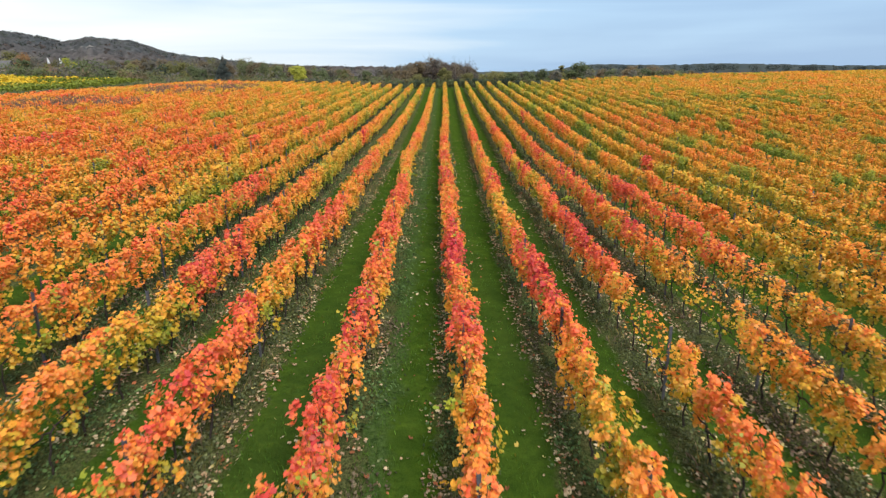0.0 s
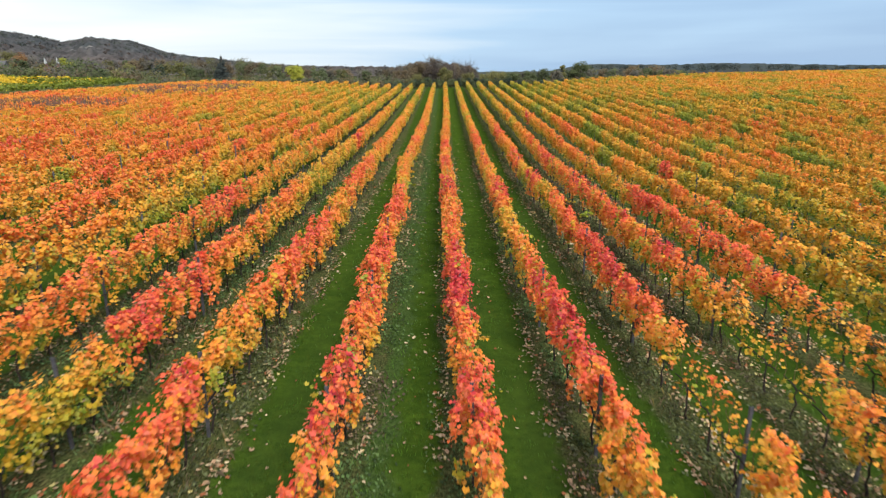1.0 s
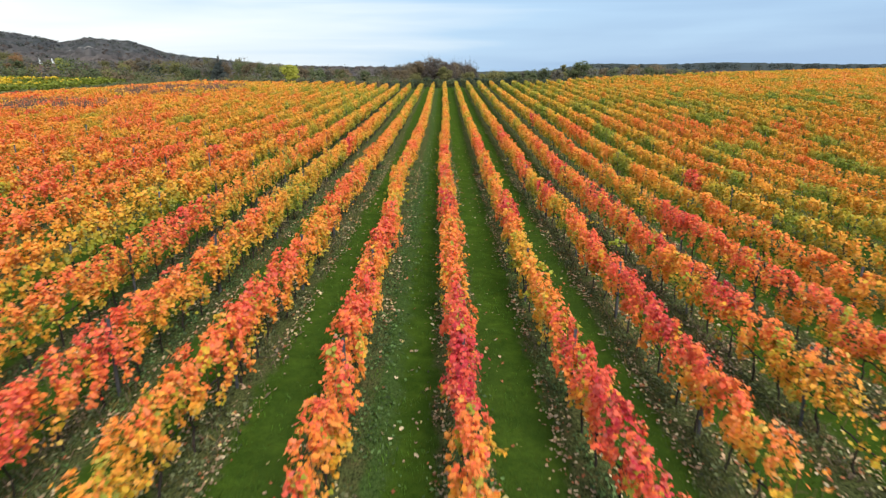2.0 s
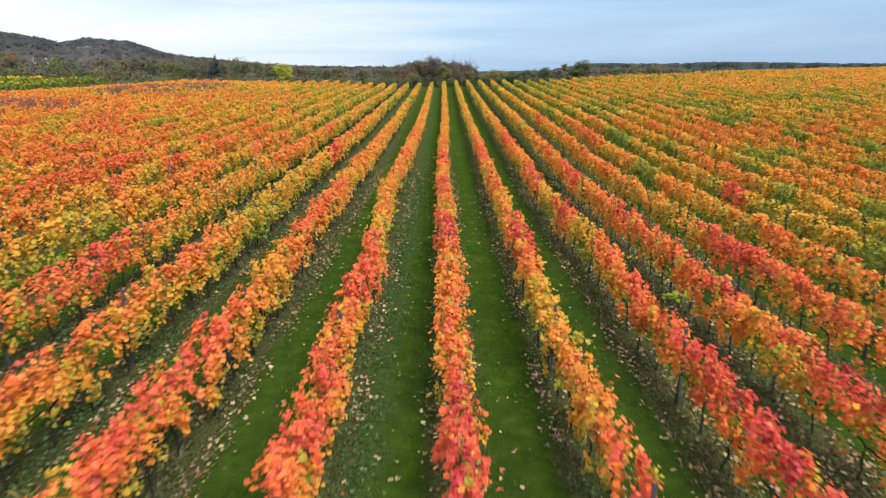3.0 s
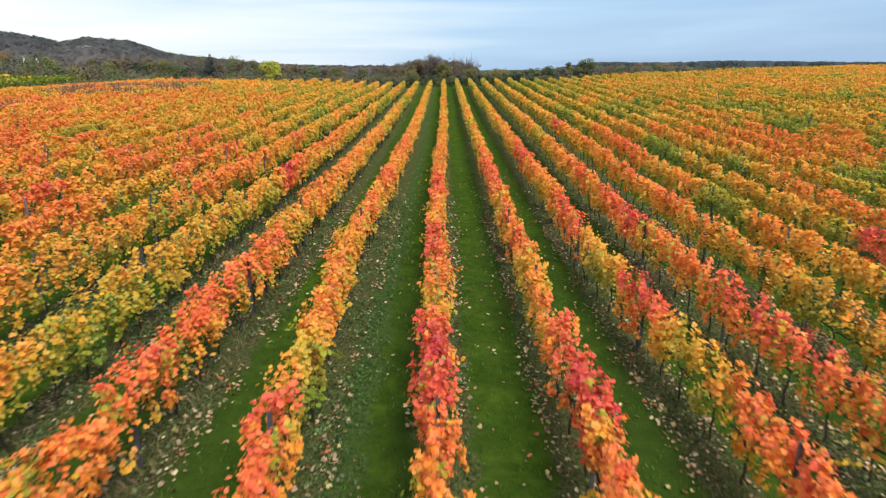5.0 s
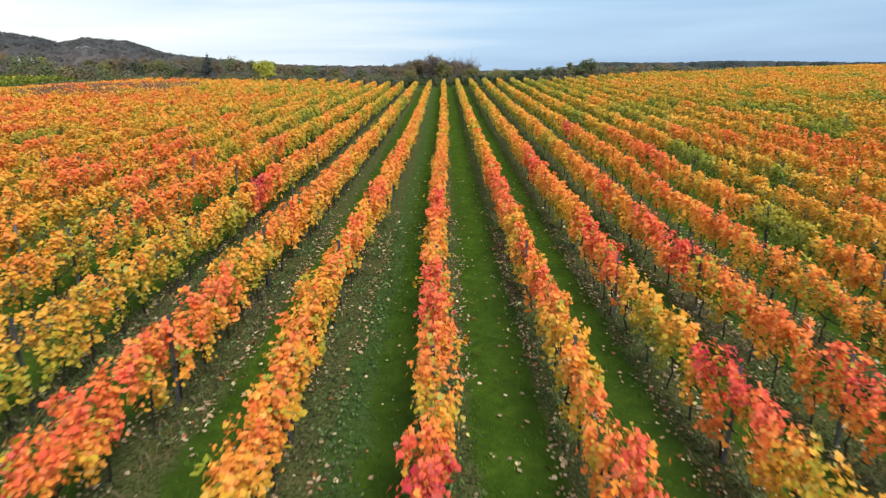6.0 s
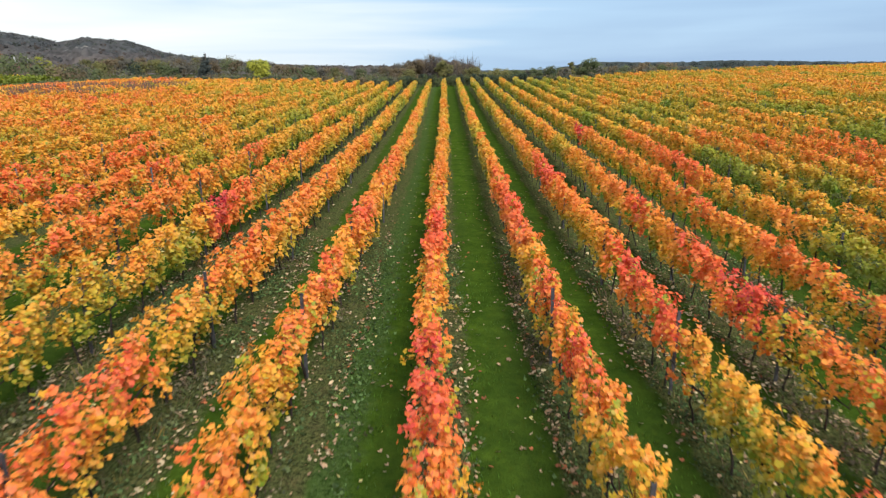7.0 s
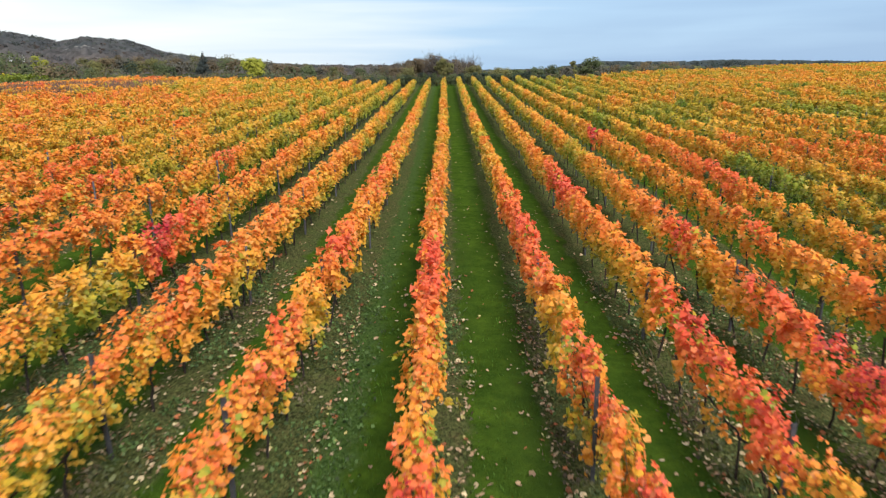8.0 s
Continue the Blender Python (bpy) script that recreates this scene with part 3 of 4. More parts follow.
# long green shoots that stick out of the rows: row, metres along, reach
FRESH = [(0, 10.7, (-0.46, 0.0, 0.10)), (2, 27.6, (0.42, -1.25, 0.62)), (1, 26.0, (0.62, -0.15, -0.05)), (-1, 33.4, (0.46, 0.1, 0.05)), (-1, 34.6, (-0.42, 0.0, 0.14))]
r_near = np.random.RandomState(5)
for i in np.nonzero(is_near)[0]:
    x, y, z = v_x[i], v_y[i], v_z[i]
    a = v_ripe[i]
    tone = "green" if a < 0.25 else "yellow" if a < 0.45 else "orange" if a < 0.72 else "red" if a < 0.95 else "deep crimson"
    dens = "sparse" if v_full[i] < 0.45 else "dense"
    vine = thing("grapevine", (x, y, z), "grapevine with %s %s autumn leaves on a dark gnarled trunk" % (dens, tone), "grapevine", "vines in the trellis rows")
    base = np.array([x, y, z])
    # trunk and the two arms that lie along the wire
    lean = r_near.normal(0, 0.05, 2)
    hs = np.linspace(-0.06, 0.68, 6)
    p = np.stack([lean[0] * hs + r_near.normal(0, 0.014, 6), lean[1] * 2 * hs + r_near.normal(0, 0.02, 6), hs], 1)
    specs = [(p, np.linspace(0.024, 0.016, 6) * (0.85 + 0.3 * r_near.rand(6)), 6)]
    for s in (-1, 1):
        q = np.stack([p[-1, 0] + r_near.normal(0, 0.02, 5), p[-1, 1] + s * np.linspace(0, 0.56, 5), 0.67 + np.array([0, 0.04, 0.05, 0.04, 0.05])], 1)
        specs.append((q, np.linspace(0.02, 0.011, 5), 5))
    tv, tf = tubes(specs)
    child("trunk", mesh_from("trunk", tv, tf, M_TRUNK, smooth=True), vine)
    # canes tied upright
    for c in range(4):
        y0 = (c - 1.5) * 0.3 + r_near.normal(0, 0.05)
        top = 1.32 + 0.28 * r_near.rand()
        q = np.stack([r_near.normal(0, 0.05, 4), y0 + np.cumsum(r_near.normal(0, 0.035, 4)), np.linspace(0.7, top, 4)], 1)
        tv, tf, _ = tube(q, np.linspace(0.008, 0.004, 4), 4)
        child("cane", mesh_from("cane", tv, tf, M_CANE), vine)
    # a loose shoot that leans out over the alley
    sv, sf, sc = np.zeros((0, 3)), np.zeros((0, 3), int), np.zeros((0, 3))
    reach = next((v for row, along, v in FRESH if v_row[i] == row and abs(y - along) < 0.6), None)
    if r_near.rand() < 0.42 or reach:
        side, out = (-1 if r_near.rand() < 0.5 else 1), 0.28 + 0.22 * r_near.rand()
        way = np.array(reach or (side * out, 0.12 * r_near.normal(), 0.10))
        side = math.copysign(1, way[0])
        y0, z0 = r_near.normal(0, 0.25), 1.05 + 0.4 * r_near.rand()
        t = np.linspace(0, 1, 5)[:, None]
        q = np.array([[0.05 * side, y0, max(z0, 1.35) if reach else z0]]) + t * way[None] - t * t * np.array([[0, 0, 0.16]])
        tv, tf, _ = tube(q, np.linspace(0.006, 0.003, 5), 4)
        child("shoot", mesh_from("shoot", tv, tf, M_CANE), vine)
        m = 16 + int(22 * abs(way[1])) if reach else 11
        u = 0.35 + 0.7 * r_near.rand(m)
        pos = base + np.stack([np.interp(u, t[:, 0], q[:, j]) for j in range(3)], 1) + r_near.normal(0, 0.035, (m, 3))
        sv, sf = leaves(LEAF, LEAF_F, pos, r_near.normal(0, 0.5, (m, 3)) + np.array([0.3 * side, 0, 0.8]), r_near.rand(m) * 6.28, 0.07 + 0.05 * r_near.rand(m))
        sa = np.clip(a - 0.45 * r_near.rand() + r_near.normal(0, 0.05, m), 0.05, 1) if not reach else 0.04 + 0.18 * r_near.rand(m)
        sc = np.repeat(tint_of(sa) * (1.3 if reach else 1.0), len(LEAF), 0)
    lv, lf, lc = foliage(np.array([i]), 660, 0.083, LEAF, LEAF_F, r_near, 1.0, 0.072)
    sf = sf + len(lv)
    lv, lf, lc = np.concatenate([lv, sv]), np.concatenate([lf, sf]), np.concatenate([lc, sc])
    child("foliage", mesh_from("foliage", lv - base, lf, M_LEAF, lc), vine)

r_far = np.random.RandomState(11)
TRI = np.array([[-0.52, -0.36, -0.08], [0.56, -0.30, -0.10], [0.02, 0.62, -0.05]])
TRI_F = np.array([(0, 1, 2)])
close = is_mid & (v_y < 36)
bits = [foliage(np.nonzero(close)[0], 430, 0.112, SIMPLE, SIMPLE_F, r_far, 0.95, 0.045), foliage(np.nonzero(is_mid & ~close)[0], 470, 0.122, TRI, TRI_F, r_far, 0.95, 0.035, 0.6, 0.5),
        foliage(np.nonzero(is_far & (v_y < 105))[0], 180, 0.185, TRI, TRI_F, r_far, 0.95, 0.03, 0.4, 0.5),
        foliage(np.nonzero(is_far & (v_y >= 105))[0], 115, 0.225, TRI, TRI_F, r_far, 0.95, 0.03, 0.4, 0.5), foliage(np.nonzero(is_rest & (np.abs(v_x) > 32))[0], 8, 0.5, TRI, TRI_F, r_far),
        foliage(np.nonzero(is_rest & (np.abs(v_x) <= 32))[0], 30, 0.32, TRI, TRI_F, r_far)]
far_vines = thing("vine_rows", (0, 0, 0), "long rows of orange, yellow and red autumn grapevines", "vineyard")
tagged(far_vines, kind="stuff")
for v, f, c in bits:
    child("foliage", mesh_from("foliage", v, f, M_LEAF, c), far_vines)


def prisms(x, y, z, h, w, lean):
    """Thin four-sided stems, joined."""
    n = len(x)
    c = np.array([(-1, -1), (1, -1), (1, 1), (-1, 1)]) * 0.5
    lo = np.stack([x[:, None] + c[None, :, 0] * w, y[:, None] + c[None, :, 1] * w, np.repeat((z - 0.05)[:, None], 4, 1)], -1)
    hi = lo * np.array([1, 1, 0]) + np.stack([lean[:, 0:1] + 0 * lo[..., 0], lean[:, 1:2] + 0 * lo[..., 0], np.repeat((z + h)[:, None], 4, 1)], -1)
    v = np.concatenate([lo, hi], 1).reshape(-1, 3)
    f = np.array([(0, 1, 5, 4), (1, 2, 6, 5), (2, 3, 7, 6), (3, 0, 4, 7), (4, 5, 6, 7)])
    return v, (f[None] + (np.arange(n) * 8)[:, None, None]).reshape(-1, 4)


sel = np.nonzero(~is_near & in_view)[0]
pv, pf = prisms(v_x[sel], v_y[sel], v_z[sel], np.full(len(sel), 0.75), 0.032, r_far.normal(0, 0.10, (len(sel), 2)))
child("trunks", mesh_from("trunks", pv, pf, M_TRUNK), far_vines)
# bare canes where the leaves are down
sel = np.repeat(np.nonzero(~is_near & in_view & (v_full < 0.5))[0], 18)
cy = v_y[sel] + (r_far.rand(len(sel)) - 0.5) * 1.1
pv, pf = prisms(v_x[sel] + r_far.normal(0, 0.06, len(sel)), cy, v_z[sel] + 0.75, 0.6 + 0.45 * r_far.rand(len(sel)), 0.028, r_far.normal(0, 0.10, (len(sel), 2)))
child("canes", mesh_from("canes", pv, pf, M_BARE), far_vines, "bare purple-brown canes")

# ---------------------------------------------------------------- trellis posts
def steel_post():
    """A folded steel post: a channel with notches down its edges."""
    bm = bmesh.new()
    prof = [(-0.028, -0.02), (-0.028, 0.02), (-0.022, 0.02), (-0.022, -0.014), (0.022, -0.014), (0.022, 0.02), (0.028, 0.02), (0.028, -0.02)]
    rings = []
    for z in (-0.3, 1.64):
        rings.append([bm.verts.new((px, py, z)) for px, py in prof])
    n = len(prof)
    for i in range(n):
        bm.faces.new((rings[0][i], rings[0][(i + 1) % n], rings[1][(i + 1) % n], rings[1][i]))
    bm.faces.new(rings[1])
    for k in range(7):
        z = 0.4 + 0.2 * k
        for sx in (-1, 1):
            m = Matrix.Translation((sx * 0.031, 0.004, z)) @ Matrix.Diagonal((0.008, 0.022, 0.03, 1))
            bmesh.ops.create_cube(bm, size=1.0, matrix=m)
    bmesh.ops.recalc_face_normals(bm, faces=bm.faces)
    me = bpy.data.meshes.new("post")
    bm.to_mesh(me)
    bm.free()
    me.materials.append(M_POST)
    return me


POST_MESH = steel_post()
r_post = np.random.RandomState(3)
rest = []
for r in range(FIELD_L, FIELD_R + 1):
    x = ROW0 + PITCH * r
    for y in np.arange(-22 + (13.9 + 22) % 6.0 + 0.6 * math.sin(r * 2.1), row_end(x), 6.0):
        tall = r_post.normal(0, 0.05)
        if -4 <= r <= 6 and 5 < y < 50:
            ob = new("trellis_post", POST_MESH)
            ob.matrix_world = pose(float(row_x(r, y)) + r_post.normal(0, 0.02), y, land1(x, y) + tall, r_post.normal(0, 1.2), r_post.normal(0, 1.2), r_post.normal(0, 8))
            tagged(ob, "grey galvanised steel trellis post standing in a vine row", "post", "posts of the trellis rows")
        else:
            rest.append((x, y, land1(x, y) + tall))
rest = np.array(rest)
pv, pf = prisms(rest[:, 0], rest[:, 1], rest[:, 2], np.full(len(rest), 1.46), 0.05, np.zeros((len(rest), 2)))
tagged(new("far_trellis_posts", mesh_from("far_posts", pv, pf, M_POST)), "grey steel posts along the further vine rows", "posts", kind="stuff")

# ---------------------------------------------------------------- what grows and lies on the ground
r_gr = np.random.RandomState(17)


def blades(x, y, length, width, col, lean=0.5):
    """Single bent grass blades or weed leaves, two triangles each."""
    n = len(x)
    z = land(x, y)
    th = r_gr.rand(n) * 2 * np.pi
    dx, dy = np.cos(th), np.sin(th)
    out = length * lean * r_gr.rand(n)
    w = width * 0.5
    v = np.stack([
        np.stack([x - dy * w, y + dx * w, z - 0.01], 1), np.stack([x + dy * w, y - dx * w, z - 0.01], 1),
        np.stack([x + dy * w * 0.8 + dx * out * 0.45, y - dx * w * 0.8 + dy * out * 0.45, z + length * 0.6], 1),
        np.stack([x + dx * out, y + dy * out, z + length * (1 - 0.3 * r_gr.rand(n))], 1)], 1).reshape(-1, 3)
    f = np.array([(0, 1, 2, 3)])[None] + (np.arange(n) * 4)[:, None, None]
    return v, f.reshape(-1, 4), np.repeat(col, 4, 0)


# mown grass in the alleys nearest to the flight
n = 70000
al = r_gr.randint(-4, 5, n)
x = ROW0 + PITCH * (al + 0.5) + (r_gr.rand(n) - 0.5) * 1.5
y = 5 + 47 * r_gr.rand(n) ** 1.15
tuft = vnoise(x * 5 + 300, y * 4 + 300, 31) * 0.6 + vnoise(x * 1.7 + 310, y * 1.3 + 300, 32) * 0.4 > 0.52
x, y = x[tuft], y[tuft]
n = len(x)
tone = (0.65 + 0.7 * vnoise(x * 1.3 + 100, y * 1.3 + 100, 12))[:, None] * (0.7 + 0.6 * r_gr.rand(n))[:, None]
v, f, c = blades(x, y, 0.05 + 0.04 * r_gr.rand(n), 0.016, np.array([[0.062, 0.128, 0.011]]) * tone, 0.9)
tagged(new("grass", mesh_from("grass", v, f, M_BLADE, c)), "short mown green grass between the vine rows", "grass", kind="stuff")

# weeds under the vines: low leafy mats and bents
n = 98000
rw = r_gr.randint(-4, 6, n)
y = 5 + 48 * r_gr.rand(n) ** 1.2
x = ROW0 + PITCH * rw + np.clip(r_gr.normal(0, 0.28, n), -0.65, 0.65)
x = np.where((rw == -1) & (r_gr.rand(n) < 0.6), ROW0 - PITCH + 0.55 + r_gr.normal(0, 0.27, n), x)
keep = vnoise(x * 1.8 + 60, y * 0.9 + 60, 13) > 0.30
x, y = x[keep], y[keep]
n = len(x)
line = np.round((x - ROW0) / PITCH)
dry = np.clip(sstep(0.55, 0.85, vnoise(x * 0.9 + 20, y * 0.6 + 20, 14)) + 0.4 * ((line >= 2) | (line == -2)) * sstep(42, 34, y), 0, 1)[:, None]
col = np.array([[0.12, 0.20, 0.06]]) * (1 - dry) + np.array([[0.22, 0.165, 0.105]]) * dry
col = col * (0.25 + 0.95 * r_gr.rand(n) ** 1.5)[:, None]
tall = (0.03 + 0.17 * vnoise(x * 1.1 + 5, y * 0.7 + 5, 15) ** 2) * r_gr.rand(n)
at = np.stack([x, y, land(x, y) + 0.012 + tall], 1)
v, f = leaves(SIMPLE, SIMPLE_F, at, np.stack([r_gr.normal(0, 0.6, n), r_gr.normal(0, 0.6, n), np.full(n, 0.8)], 1), r_gr.rand(n) * 6.28, 0.026 + 0.055 * r_gr.rand(n) ** 2)
bv, bf, bc = blades(x[::4], y[::4], 0.05 + 0.12 * r_gr.rand(len(x[::4])), 0.008, col[::4] * 1.0, 0.9)
tagged(new("weeds", mesh_from("weeds", np.concatenate([v, bv]), np.concatenate([f, bf + len(v)]), M_BLADE, np.concatenate([np.repeat(col, 4, 0), bc]))), "grey-green and dry weeds growing under the vines", "weeds", kind="stuff")

# dead bents and docks that stand in the strips of some rows
n = 17000
rw = r_gr.choice([-4, -3, -2, 2, 3, 4, 5], n)
y = 5 + 48 * r_gr.rand(n) ** 1.1
x = ROW0 + PITCH * rw + np.clip(r_gr.normal(0, 0.26, n), -0.6, 0.6)
keep = vnoise(x * 1.3 + 400, y * 0.8 + 400, 33) > 0.52
x, y = x[keep], y[keep]
n = len(x)
hue = r_gr.rand(n)[:, None]
col = np.where(hue < 0.55, np.array([[0.20, 0.15, 0.095]]), np.where(hue < 0.8, np.array([[0.11, 0.13, 0.055]]), np.array([[0.26, 0.20, 0.06]]))) * (0.6 + 0.7 * r_gr.rand(n))[:, None]
v, f, c = blades(x, y, 0.08 + 0.20 * r_gr.rand(n), 0.010, col, 0.8)
tagged(new("dry_weeds", mesh_from("dry_weeds", v, f, M_BLADE, c)), "dead brown weeds standing under the vines", "weeds", kind="stuff")

# fallen leaves: thick along the strip's edges, scattered over the grass
n1, n2, n3 = 34000, 4200, 4500
rw = r_gr.randint(-4, 6, n1)
x1 = ROW0 + PITCH * rw + np.where(r_gr.rand(n1) < 0.5, -1, 1) * np.abs(r_gr.normal(0.38, 0.13, n1))
y1 = 4 + 50 * r_gr.rand(n1) ** 1.25
k1 = vnoise(x1 * 1.6 + 80, y1 * 0.9 + 80, 16) > 0.50 - 0.20 * np.isin(rw, (1, 2, 3, -2))
x1, y1 = x1[k1], y1[k1]
x2, y2 = ROW0 + PITCH * (-5 + 11 * r_gr.rand(n2)), 4 + 58 * r_gr.rand(n2)
x3, y3 = ROW0 + PITCH * (-14 + 32 * r_gr.rand(n3)), 20 + 70 * r_gr.rand(n3)
x, y = np.concatenate([x1, x2, x3]), np.concatenate([y1, y2, y3])
n = len(x)
at = np.stack([x, y, land(x, y) + 0.025 + 0.03 * r_gr.rand(n)], 1)
nrm = np.stack([r_gr.normal(0, 0.35, n), r_gr.normal(0, 0.35, n), np.ones(n)], 1)
kind = r_gr.rand(n)[:, None]
col = np.where(kind < 0.5, np.array([[0.50, 0.34, 0.20]]), np.where(kind < 0.75, np.array([[0.66, 0.53, 0.32]]), np.where(kind < 0.9, np.array([[0.42, 0.15, 0.06]]), np.array([[0.60, 0.52, 0.20]]))))
col = col * (0.45 + 0.6 * r_gr.rand(n))[:, None]
ca = np.radians([-145, -70, 0, 74, 140])
cr = np.array([0.48, 0.56, 0.62, 0.52, 0.50])
curl = np.concatenate([[[0, 0, 0]], np.stack([np.sin(ca) * cr, np.cos(ca) * cr, 0 * ca], 1)])
curl_f = np.array([(0, i, i + 1) for i in range(1, 5)])
curl[:, 2] = 0.30 * (curl[:, 0] ** 2 + 0.6 * curl[:, 1] ** 2) * 2
v, f = leaves(curl, curl_f, at, nrm, r_gr.rand(n) * 6.28, np.where(np.arange(n) < len(x1), 0.040, 0.045) + 0.065 * r_gr.rand(n) ** 2)
tagged(new("fallen_leaves", mesh_from("fallen_leaves", v, f, M_LITTER, np.repeat(col, len(curl), 0))), "pale and brown fallen vine leaves on the grass", "leaves", kind="stuff")

# ---------------------------------------------------------------- trees and woods beyond the field
r_tree = np.random.RandomState(29)
KINDS = {  # two foliage tones, density, crown proportions
    "olive": ((0.120, 0.116, 0.040), (0.190, 0.172, 0.060)),
    "green": ((0.078, 0.098, 0.040), (0.115, 0.132, 0.056)),
    "brown": ((0.130, 0.098, 0.056), (0.180, 0.130, 0.074)),
    "russet": ((0.256, 0.136, 0.048), (0.192, 0.104, 0.056)),
    "grey": ((0.110, 0.102, 0.080), (0.145, 0.132, 0.102)),
    "yellow": ((0.22, 0.24, 0.030), (0.34, 0.32, 0.042)),
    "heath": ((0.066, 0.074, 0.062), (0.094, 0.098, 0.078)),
    # far foliage with the blue-grey of distant air mixed into its tones
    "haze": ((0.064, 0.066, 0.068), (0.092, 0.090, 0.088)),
    "ridge": ((0.042, 0.055, 0.052), (0.060, 0.070, 0.062)),
    "mauve": ((0.085, 0.068, 0.060), (0.120, 0.092, 0.078)),
    "dark": ((0.034, 0.050, 0.034), (0.050, 0.070, 0.044)),
}


def crown_leaves(clumps, n, size, kind, r):
    """Leaves gathered on clumps (centre, radius), hollow inside and ragged outside."""
    ctr = np.array([c[0] for c in clumps])
    rad = np.array([c[1] for c in clumps])
    p = rad ** 2 / (rad ** 2).sum()
    n, size = int(1.3 * n), 0.82 * size
    w = r.choice(len(clumps), n, p=p)
    d = r.normal(0, 1, (n, 3))
    d /= np.linalg.norm(d, axis=1)[:, None]
    at = ctr[w] + d * (rad[w] * (0.52 + 0.54 * r.rand(n) ** 0.8))[:, None] * np.array([1, 1, 0.8])
    a, b = np.array(KINDS[kind][0]), np.array(KINDS[kind][1])
    t = np.clip(r.rand(n) * 0.25 + 0.75 * r.rand(len(clumps))[w], 0, 1)[:, None]
    col = (a * (1 - t) + b * t) * (0.92 + 0.16 * r.rand(n))[:, None] * (0.62 + 0.42 * r.rand())
    v, f = leaves(SIMPLE, SIMPLE_F, at, 0.7 * d + r.normal(0, 0.22, (n, 3)) + np.array([0.05, -0.35, 0.55]), r.rand(n) * 6.28, size * (0.6 + 0.8 * r.rand(n)))
    return v, f, np.repeat(col, 4, 0)


def clumps_of(h, w, r, conifer=False, low=0.2):
    out = []
    if conifer:
        for k in range(13):
            t = k / 12
            rr = w * 0.5 * (1.02 - t) + 0.25
            for j in range(3):
                th = r.rand() * 6.28
                out.append((np.array([math.cos(th) * rr * 0.5, math.sin(th) * rr * 0.5, h * (0.10 + 0.88 * t)]), rr * 0.55))
        return out
    for k in range(13):
        th, u = r.rand() * 6.28, r.rand()
        zz = low + (0.92 - low) * r.rand() ** 0.8
        ring = w * 0.42 * math.sqrt(max(0.05, 1 - ((zz - 0.5) / 0.55) ** 2)) * (0.35 + 0.65 * u)
        out.append((np.array([math.cos(th) * ring, math.sin(th) * ring, h * zz]), w * (0.13 + 0.10 * r.rand())))
    out.append((np.array([0, 0, h * 0.80]), w * 0.2))
    out.append((np.array([0, 0, h * 0.5]), w * 0.28))
    return out


def tree(x, y, h, w, kind, label, n=700, size=0.5, conifer=False, bare=False, name="tree", group="", low=0.2):
    z = land1(x, y)
    ob = thing(name, (x, y, z), label, "tree" if name != "bush" else "bush", group)
    cl = clumps_of(h, w, r_tree, conifer, low)
    specs = [(np.array([[0, 0, -0.3], [r_tree.normal(0, 0.1), 0, h * 0.3], [r_tree.normal(0, 0.2), r_tree.normal(0, 0.2), h * (0.95 if conifer or bare else 0.75)]]), np.array([0.032, 0.024, 0.006]) * h, 7)]
    for c, rr in (cl[::3] if not bare else cl):
        s = np.array([0, 0, h * (0.22 + 0.3 * r_tree.rand())])
        mid = s * 0.45 + c * 0.55 + np.array([0, 0, -0.03 * h])
        specs.append((np.stack([s, mid, c + r_tree.normal(0, 0.02 * h, 3)]), np.array([0.012, 0.008, 0.003]) * h, 5))
        if bare:
            for j in range(5):
                specs.append((np.stack([mid, c * 0.6 + mid * 0.4, c + r_tree.normal(0, rr * 0.6, 3) + np.array([0, 0, rr * 0.7])]), np.array([0.006, 0.004, 0.0015]) * h, 4))
    tv, tf = tubes(specs)
    child("trunk", mesh_from("trunk", tv, tf, M_BARK, smooth=True), ob)
    v, f, c = crown_leaves(cl, n, size, kind, r_tree)
    child("crown", mesh_from("crown", v, f, M_CROWN, c), ob)
    return ob


def wood(name, spots, label, n, size, conifer_share=0.0, kinds=("olive", "brown", "grey", "green")):
    """A far wood that nobody could count: crowns of leaves joined into one."""
    vs, fs, cs, k = [], [], [], 0
    for x, y, z, h, w in spots:
        con = r_tree.rand() < conifer_share
        cl = [(c + np.array([x, y, z]), rr) for c, rr in clumps_of(h, w, r_tree, con, 0.12)]
        kd = "dark" if con else kinds[r_tree.randint(len(kinds))]
        v, f, c = crown_leaves(cl, n, size, kd, r_tree)
        vs.append(v), fs.append(f + k), cs.append(c)
        k += len(v)
    return tagged(new(name, mesh_from(name, np.concatenate(vs), np.concatenate(fs), M_CROWN, np.concatenate(cs))), label, "woodland", kind="stuff")


EYE_Z = 7.0


def top_h(x, y, rise):
    """Height of a tree whose top stands at that slope over eye level."""
    d = math.hypot(y, 0)
    return EYE_Z + rise * d - land1(x, y)


